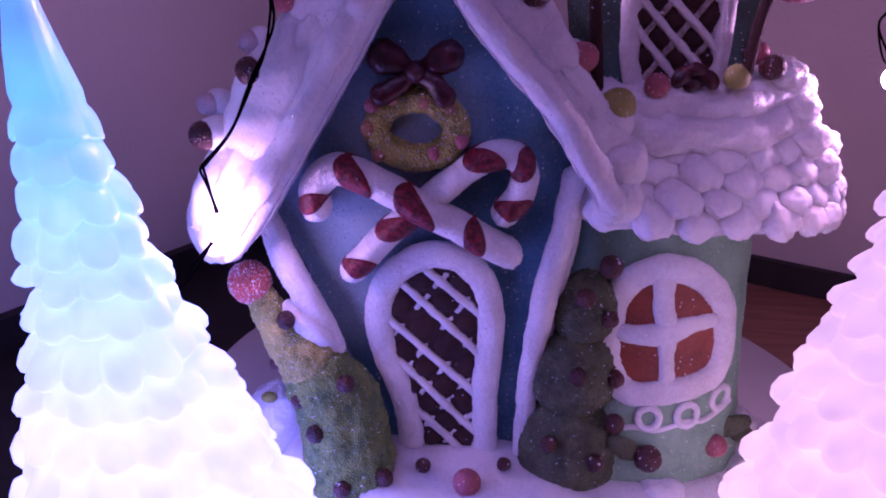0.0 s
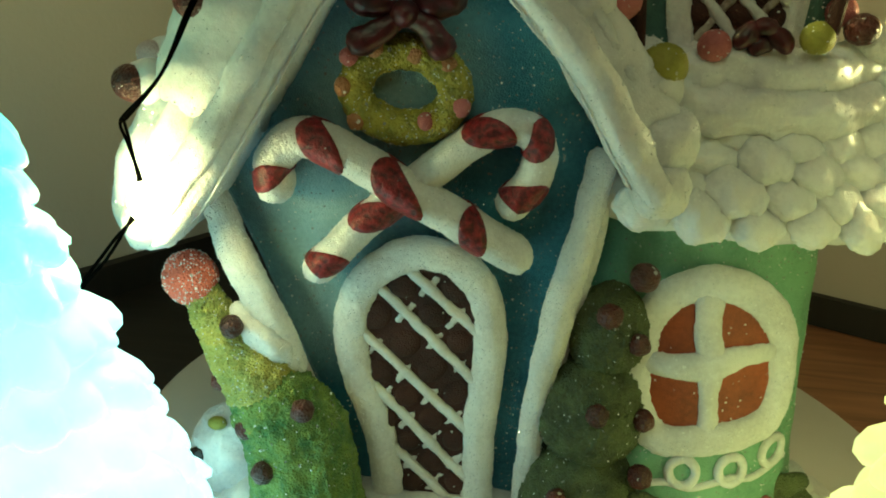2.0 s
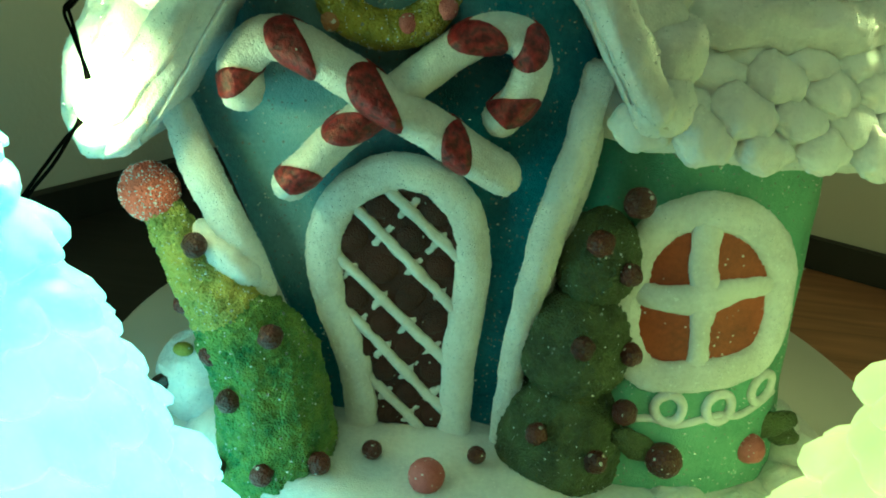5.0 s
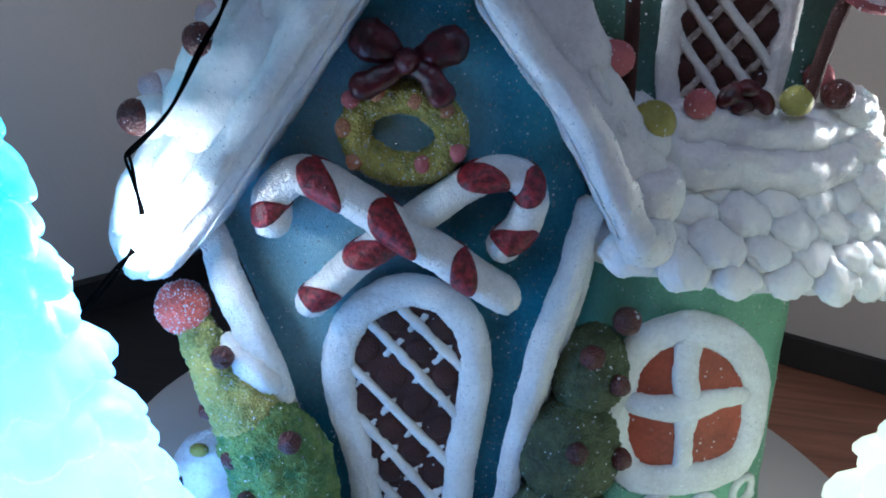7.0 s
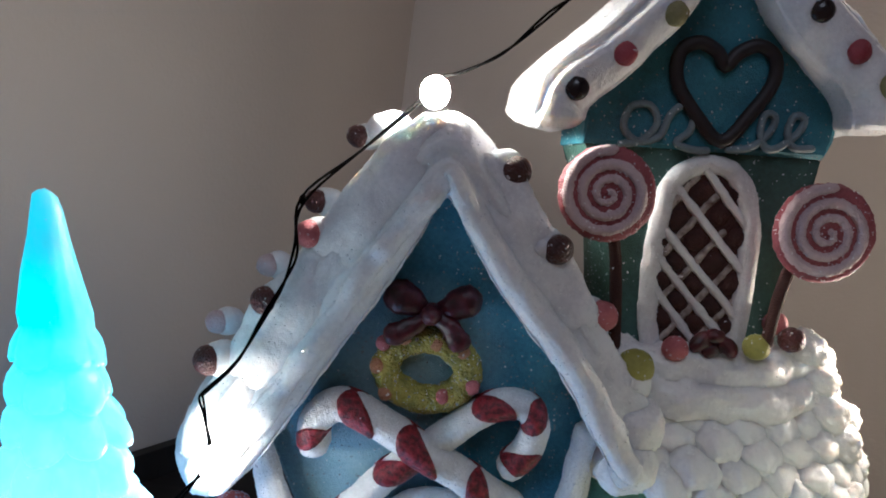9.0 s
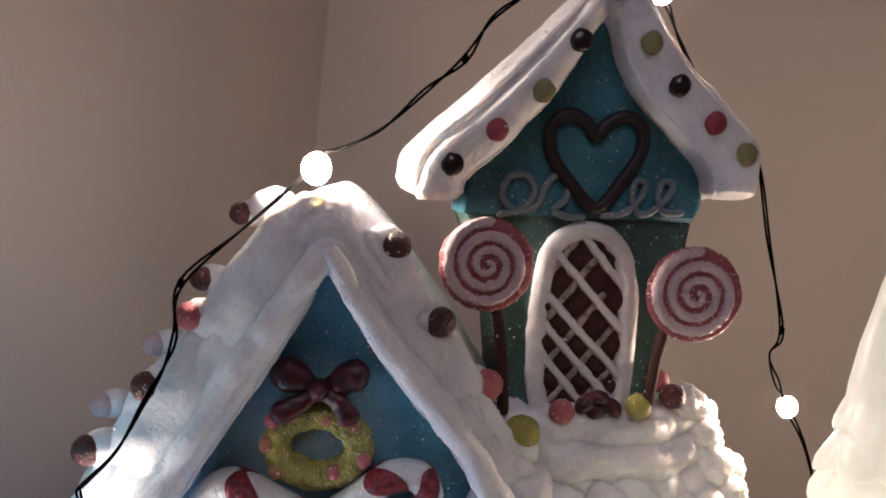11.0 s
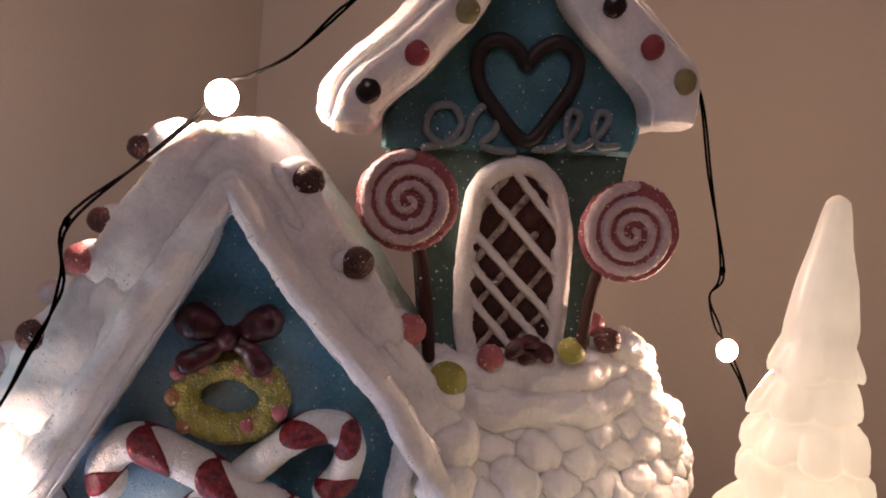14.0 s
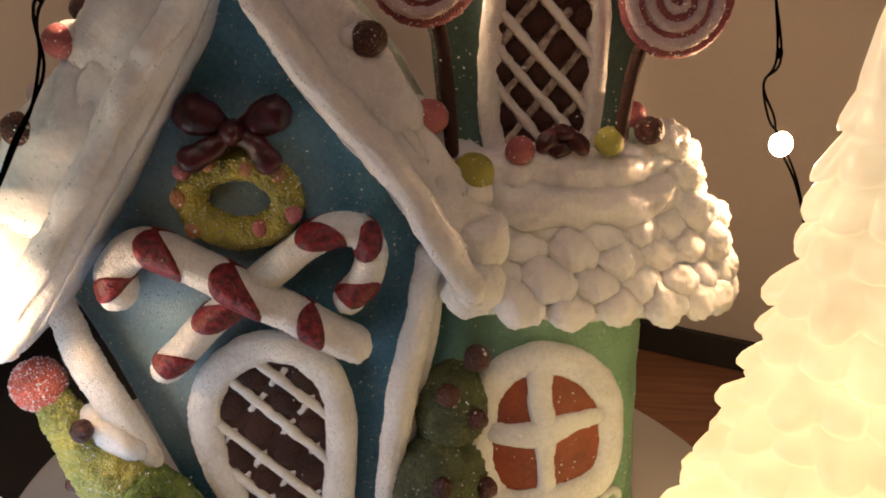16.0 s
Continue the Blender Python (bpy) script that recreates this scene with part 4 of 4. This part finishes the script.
for pts in (
    [(36.8, 182.8), (42, 184.5), (45, 189), (42.5, 193), (38, 192), (37, 187), (41, 184), (46, 186), (47.6, 191), (50.3, 194), (53.2, 192.2), (53, 188), (50.2, 185), (54, 183.8), (58, 184)],
    [(63, 185), (68, 186), (72, 190), (73, 194), (70.5, 194.5), (70, 190), (72, 186.5), (75, 187), (79, 191), (80, 194.5), (77.5, 195), (76.5, 191), (78.5, 187.5), (83, 187.8)],
):
    bm = bmesh.new()
    tube(bm, [(x, 193.5, z) for x, z in pts], 0.95, 8, False, 4)
    part("icing_squiggle", bm, sugar("grey_icing", (0.2, 0.25, 0.28)) if "grey_icing" not in bpy.data.materials else bpy.data.materials["grey_icing"], gable, "looping grey-white icing line")
UFRAME = [(53.4, 131), (50.6, 142), (49.6, 156), (49.9, 169.5), (52.8, 177.2), (59.7, 181), (67.5, 178.2), (71.8, 169.5), (73.4, 155), (73.6, 134)]
slants = [((55, 172), (72.5, 155.5)), ((51.8, 163), (72.5, 143.5)), ((60.4, 178), (71, 167.5)), ((52, 147.5), (65, 135)), ((52, 155.5), (70, 138))]
cross = [((x, z), (x + 8, z + 12)) for x, z in ((52, 157), (54, 147), (58, 140), (62, 134), (51, 168))]
lattice_door(UFRAME, 2.35, lambda x, z: 195.6, slants, cross, 1.4, "tall arched brown waffle door with white icing lattice")


def lollipop(x, z, r, y, stick, label):
    bm = bmesh.new()
    rings = []
    for f, d in ((0.05, -2.2), (0.8, -2.2), (0.95, -1.5), (1.0, 0), (0.95, 1.5), (0.8, 2.2), (0.05, 2.2)):
        rings.append([(x + r * f * math.cos(a), y + d, z + r * f * math.sin(a)) for a in (2 * math.pi * k / 40 for k in range(40))])
    loft(bm, rings)
    rough_up(bm, 0.2, 3, x)
    pop = part("lollipop", bm, ROSE, house, label, grit=0.5)
    bm = bmesh.new()
    pts = []
    for k in range(46):
        a = 1.0 - 2 * math.pi * 2.9 * k / 45
        q = r * (0.06 + 0.83 * k / 45)
        pts.append((x + q * math.cos(a), y - 2.1 + (0.5 if k > 34 else 0), z + q * math.sin(a)))
    tube(bm, pts, [0.8 + 0.6 * min(k, 36) / 36 for k in range(46)], 8, False, 3)
    part("swirl", bm, SWIRL, pop, "pale icing spiral", grit=0.5)
    bm = bmesh.new()
    tube(bm, stick, 1.5, 10, False, 4)
    rough_up(bm, 0.2, 2)
    part("stick", bm, CHOC, pop, "dark stick dusted with sugar")


lollipop(33.6, 170.6, 11.4, 183, [(37, 185.5, 162), (39.5, 187, 152), (42.5, 189, 134)], "rose and white spiral lollipop")
lollipop(84.9, 168.3, 11.8, 183, [(79.5, 185.5, 158), (78.5, 186, 150), (78.2, 187, 138)], "rose and white spiral lollipop")

# ---- lit acrylic trees ----


def ice_tree(place, height, lean, slope, flare, tip, material, label, seed):
    """A frosted cone of overlapping drooping lobes with a smooth tip; it widens by slope and, towards the foot, by flare."""
    tree = thing("acrylic_tree", place, label, "ornament", "light-up trees")
    rng = random.Random(seed)
    bm = bmesh.new()
    seg = 132

    def girth(d):
        return tip + slope * d + flare * d * d

    loops = [[(r * math.cos(2 * math.pi * k / seg), r * math.sin(2 * math.pi * k / seg), height - d) for k in range(seg)] for d, r in ((0.0, 0.2), (0.4, tip * 0.7), (1.3, tip * 1.15), (4, girth(4)), (9, girth(9)), (16, girth(16)), (24, girth(24) - 0.3))]
    d = 27.0
    while d < height - 3:
        step = (6.6 + 0.022 * d) * rng.uniform(0.85, 1.2)
        lobes = max(6, round(2 * math.pi * girth(d) / (7.5 + 0.02 * d)))
        deep = (4.0 + 0.016 * d) * min(1.0, (d - 16) / 45)
        turn = rng.uniform(0, 6.28)
        lumps = [rng.choice((0.25, 0.6, 0.85, 1.0, 1.2)) * rng.uniform(0.8, 1.1) for _ in range(lobes)]
        drops = [rng.uniform(-0.32, 0.32) * step for _ in range(lobes)]
        for f, out in ((0.0, 0.0), (0.2, 0.5), (0.45, 0.88), (0.68, 1.0), (0.86, 0.88), (0.98, 0.5), (0.96, 0.0)):
            loop = []
            for k in range(seg):
                a = 2 * math.pi * k / seg
                w = (a + turn) * lobes / (2 * math.pi)
                bulge = abs(math.sin(math.pi * w)) ** 0.55 * lumps[int(w) % lobes]
                q = d + step * f * (0.75 + 0.3 * bulge) + drops[int(w) % lobes] * bulge * math.sin(math.pi * f)
                r = girth(q) - deep * 0.95 + deep * out * (0.2 + 0.8 * bulge)
                loop.append((r * math.cos(a), r * math.sin(a), max(height - q, 0.8)))
            loops.append(loop)
        d += step
    r = girth(height) * 0.9
    loops.append([(r * math.cos(2 * math.pi * k / seg), r * math.sin(2 * math.pi * k / seg), 0.5) for k in range(seg)])
    loft(bm, loops)
    for v in bm.verts:
        v.co = Vector((v.co.x + lean * v.co.z, v.co.y, v.co.z)) + Vector(place) * 1000
    rough_up(bm, 0.5, 5, seed)
    part("cone", bm, material, tree)
    bm = bmesh.new()
    rings = [[(q * r * math.cos(a), q * r * math.sin(a), z) for a in (2 * math.pi * k / 32 for k in range(32))] for q, z in ((0.01, 0.3), (0.93, 0.3), (0.95, 3), (0.9, 5), (0.01, 5))]
    loft(bm, rings)
    for v in bm.verts:
        v.co += Vector(place) * 1000
    part("foot", bm, BOARD, tree)
    return tree


ice_tree((-0.0533, 0.147, 0.0), 158, -0.166, 0.192, 0.00057, 2.0, ICE_L, "frosted acrylic tree glowing pale cyan on the table", 3)
ice_tree((0.1121, 0.143, 0.0), 181.5, -0.0194, 0.2028, 0.00022, 1.8, ICE_R, "frosted acrylic tree glowing creamy white on the table", 8)

# ---- fairy lights ----
fairy = thing("fairy_lights", (-0.085, 0.16, 0.0), "black wire of tiny warm lights draped over the house", "string lights")
RUN = [(-120, 175, 2), (-85, 165, 30), (-66, 166, 72), (-54, 166, 90), (-48.5, 167, 99.5), (-50.5, 168, 108.5), (-52.1, 168.5, 113.2), (-51.6, 169, 114.4), (-45, 169.5, 122.6), (-40, 170.5, 134.1), (-37, 172.5, 141.5), (-35.6, 174, 148.8), (-35.6, 175.5, 160.2), (-24.5, 186, 173.5), (-12.5, 194, 187.5),
       (-9, 195, 193), (-3, 193, 195.3), (6, 191, 201), (15.2, 190.5, 211), (23.8, 190, 219.4), (29.4, 192, 230), (38.5, 198, 239), (52, 203, 251), (66, 202, 249), (73.5, 200, 243), (80, 201, 232), (92, 203, 216), (105, 204, 206),
       (111.5, 203, 183), (118.5, 203, 159), (116, 203, 152), (119.5, 203, 144), (123, 203, 138), (133, 204, 120), (150, 210, 70), (165, 220, 1.5)]
for n in range(2):
    bm = bmesh.new()
    path = [(x + 0.5 * math.sin(k * 1.9 + 3.1 * n), y + 0.5 * math.cos(k * 1.9 + 3.1 * n), z + 0.5 * math.sin(k * 2.7 + 3.1 * n)) for k, (x, y, z) in enumerate(RUN)]
    tube(bm, path, 0.33, 6, False, 6)
    part("wire", bm, WIRE, fairy)
for n, (x, y, z) in enumerate(BULBS):
    bm = bmesh.new()
    # Balls oversized, so the bloom round each diode is part of its shape.
    r = (3.6, 3.6, 2.6, 2.6)[n]
    ball(bm, (x * 1000, y * 1000, z * 1000), (r, r, r * 1.12), 20, 14)
    part("led", bm, (LED_DIM, LED_WHITE, LED, LED)[n], fairy, "tiny warm white diode in a clear drop, swollen to hold its bloom")
for x, y, z in ((-35.6, 175.5, 160.2), (23.8, 190, 219.4), (118.5, 203, 159)):
    bm = bmesh.new()
    ball(bm, (x, y, z), (0.9, 0.9, 1.3), 8, 6)
    part("knot", bm, WIRE, fairy)


# ---- loose sugar crystals over the sweets, snow and walls ----


def sprinkle(amounts, size, seed):
    """Tiny eight-sided sugar grains on the front of the named parts; amounts: grains to a square millimetre."""
    rng = np.random.default_rng(seed)
    spots, ways = [], []
    for ob in house.children_recursive:
        name = ob.name.split(".")[0]
        if ob.type != "MESH" or name not in amounts:
            continue
        me = ob.data
        me.calc_loop_triangles()
        co = np.empty(len(me.vertices) * 3)
        me.vertices.foreach_get("co", co)
        co = co.reshape(-1, 3) * 1000
        tri = np.empty(len(me.loop_triangles) * 3, int)
        me.loop_triangles.foreach_get("vertices", tri)
        tri = tri.reshape(-1, 3)
        a, b, c = co[tri[:, 0]], co[tri[:, 1]], co[tri[:, 2]]
        cr = np.cross(b - a, c - a)
        area = np.linalg.norm(cr, axis=1) / 2
        nrm = cr / np.maximum(area * 2, 1e-9)[:, None]
        area = area * (nrm[:, 1] < 0.35)
        count = int(area.sum() * amounts[name])
        if not count:
            continue
        pick = rng.choice(len(tri), count, p=area / area.sum())
        u, v = rng.random((2, count))
        over = u + v > 1
        u[over], v[over] = 1 - u[over], 1 - v[over]
        spots.append(a[pick] + (b - a)[pick] * u[:, None] + (c - a)[pick] * v[:, None])
        ways.append(nrm[pick])
    spots, ways = np.concatenate(spots), np.concatenate(ways)
    n = len(spots)
    q = rng.normal(size=(n, 4))
    q /= np.linalg.norm(q, axis=1)[:, None]
    w, x, y, z = q.T
    turn = np.stack([1 - 2 * (y * y + z * z), 2 * (x * y - z * w), 2 * (x * z + y * w), 2 * (x * y + z * w), 1 - 2 * (x * x + z * z), 2 * (y * z - x * w), 2 * (x * z - y * w), 2 * (y * z + x * w), 1 - 2 * (x * x + y * y)], 1).reshape(n, 3, 3)
    corner = np.array([(1, 0, 0), (-1, 0, 0), (0, 1, 0), (0, -1, 0), (0, 0, 1), (0, 0, -1)], float)
    scale = size * rng.uniform(0.5, 1.3, n)
    points = spots[:, None, :] + ways[:, None, :] * (0.3 * scale)[:, None, None] + np.einsum("nij,kj->nki", turn, corner) * scale[:, None, None]
    faces = np.array([(0, 2, 4), (2, 1, 4), (1, 3, 4), (3, 0, 4), (2, 0, 5), (1, 2, 5), (3, 1, 5), (0, 3, 5)])
    faces = (np.arange(n)[:, None, None] * 6 + faces[None]).reshape(-1, 3)
    me = bpy.data.meshes.new("sugar_grain")
    me.from_pydata((points.reshape(-1, 3) * 0.001).tolist(), [], faces.tolist())
    me.materials.append(CRYSTAL)
    ob = new("sugar_grain", me)
    ob.parent = house
    return tagged(ob, "clear white sugar grains strewn over the house", "", "", "stuff")


sprinkle({"roof": 0.07, "rake_trim": 0.3, "corner_trim": 1.6, "door_frame": 0.7, "front_wall": 0.05, "window_frame": 0.4, "tower_wall": 0.07, "gable_wall": 0.06, "candy_cane": 0.3, "pompom": 1.4,
          "bush": 0.05, "snow_drip": 0.4, "tower_roof": 0.2, "snow_rim": 0.3, "lollipop": 0.3, "wreath": 0.35, "scallop": 0.0, "snow_mound": 0.4, "gumdrop": 0.15, "snow_patch": 0.5, "snow_layer": 0.06, "snow_clump": 0.5, "bush_tip": 0.25}, 0.19, 5)
sprinkle({"roof": 0.02, "snow_layer": 0.05, "snow_clump": 0.05, "rake_trim": 0.04, "front_wall": 0.02, "gable_wall": 0.012, "tower_wall": 0.012, "bush": 0.015, "corner_trim": 0.03}, 0.3, 9)
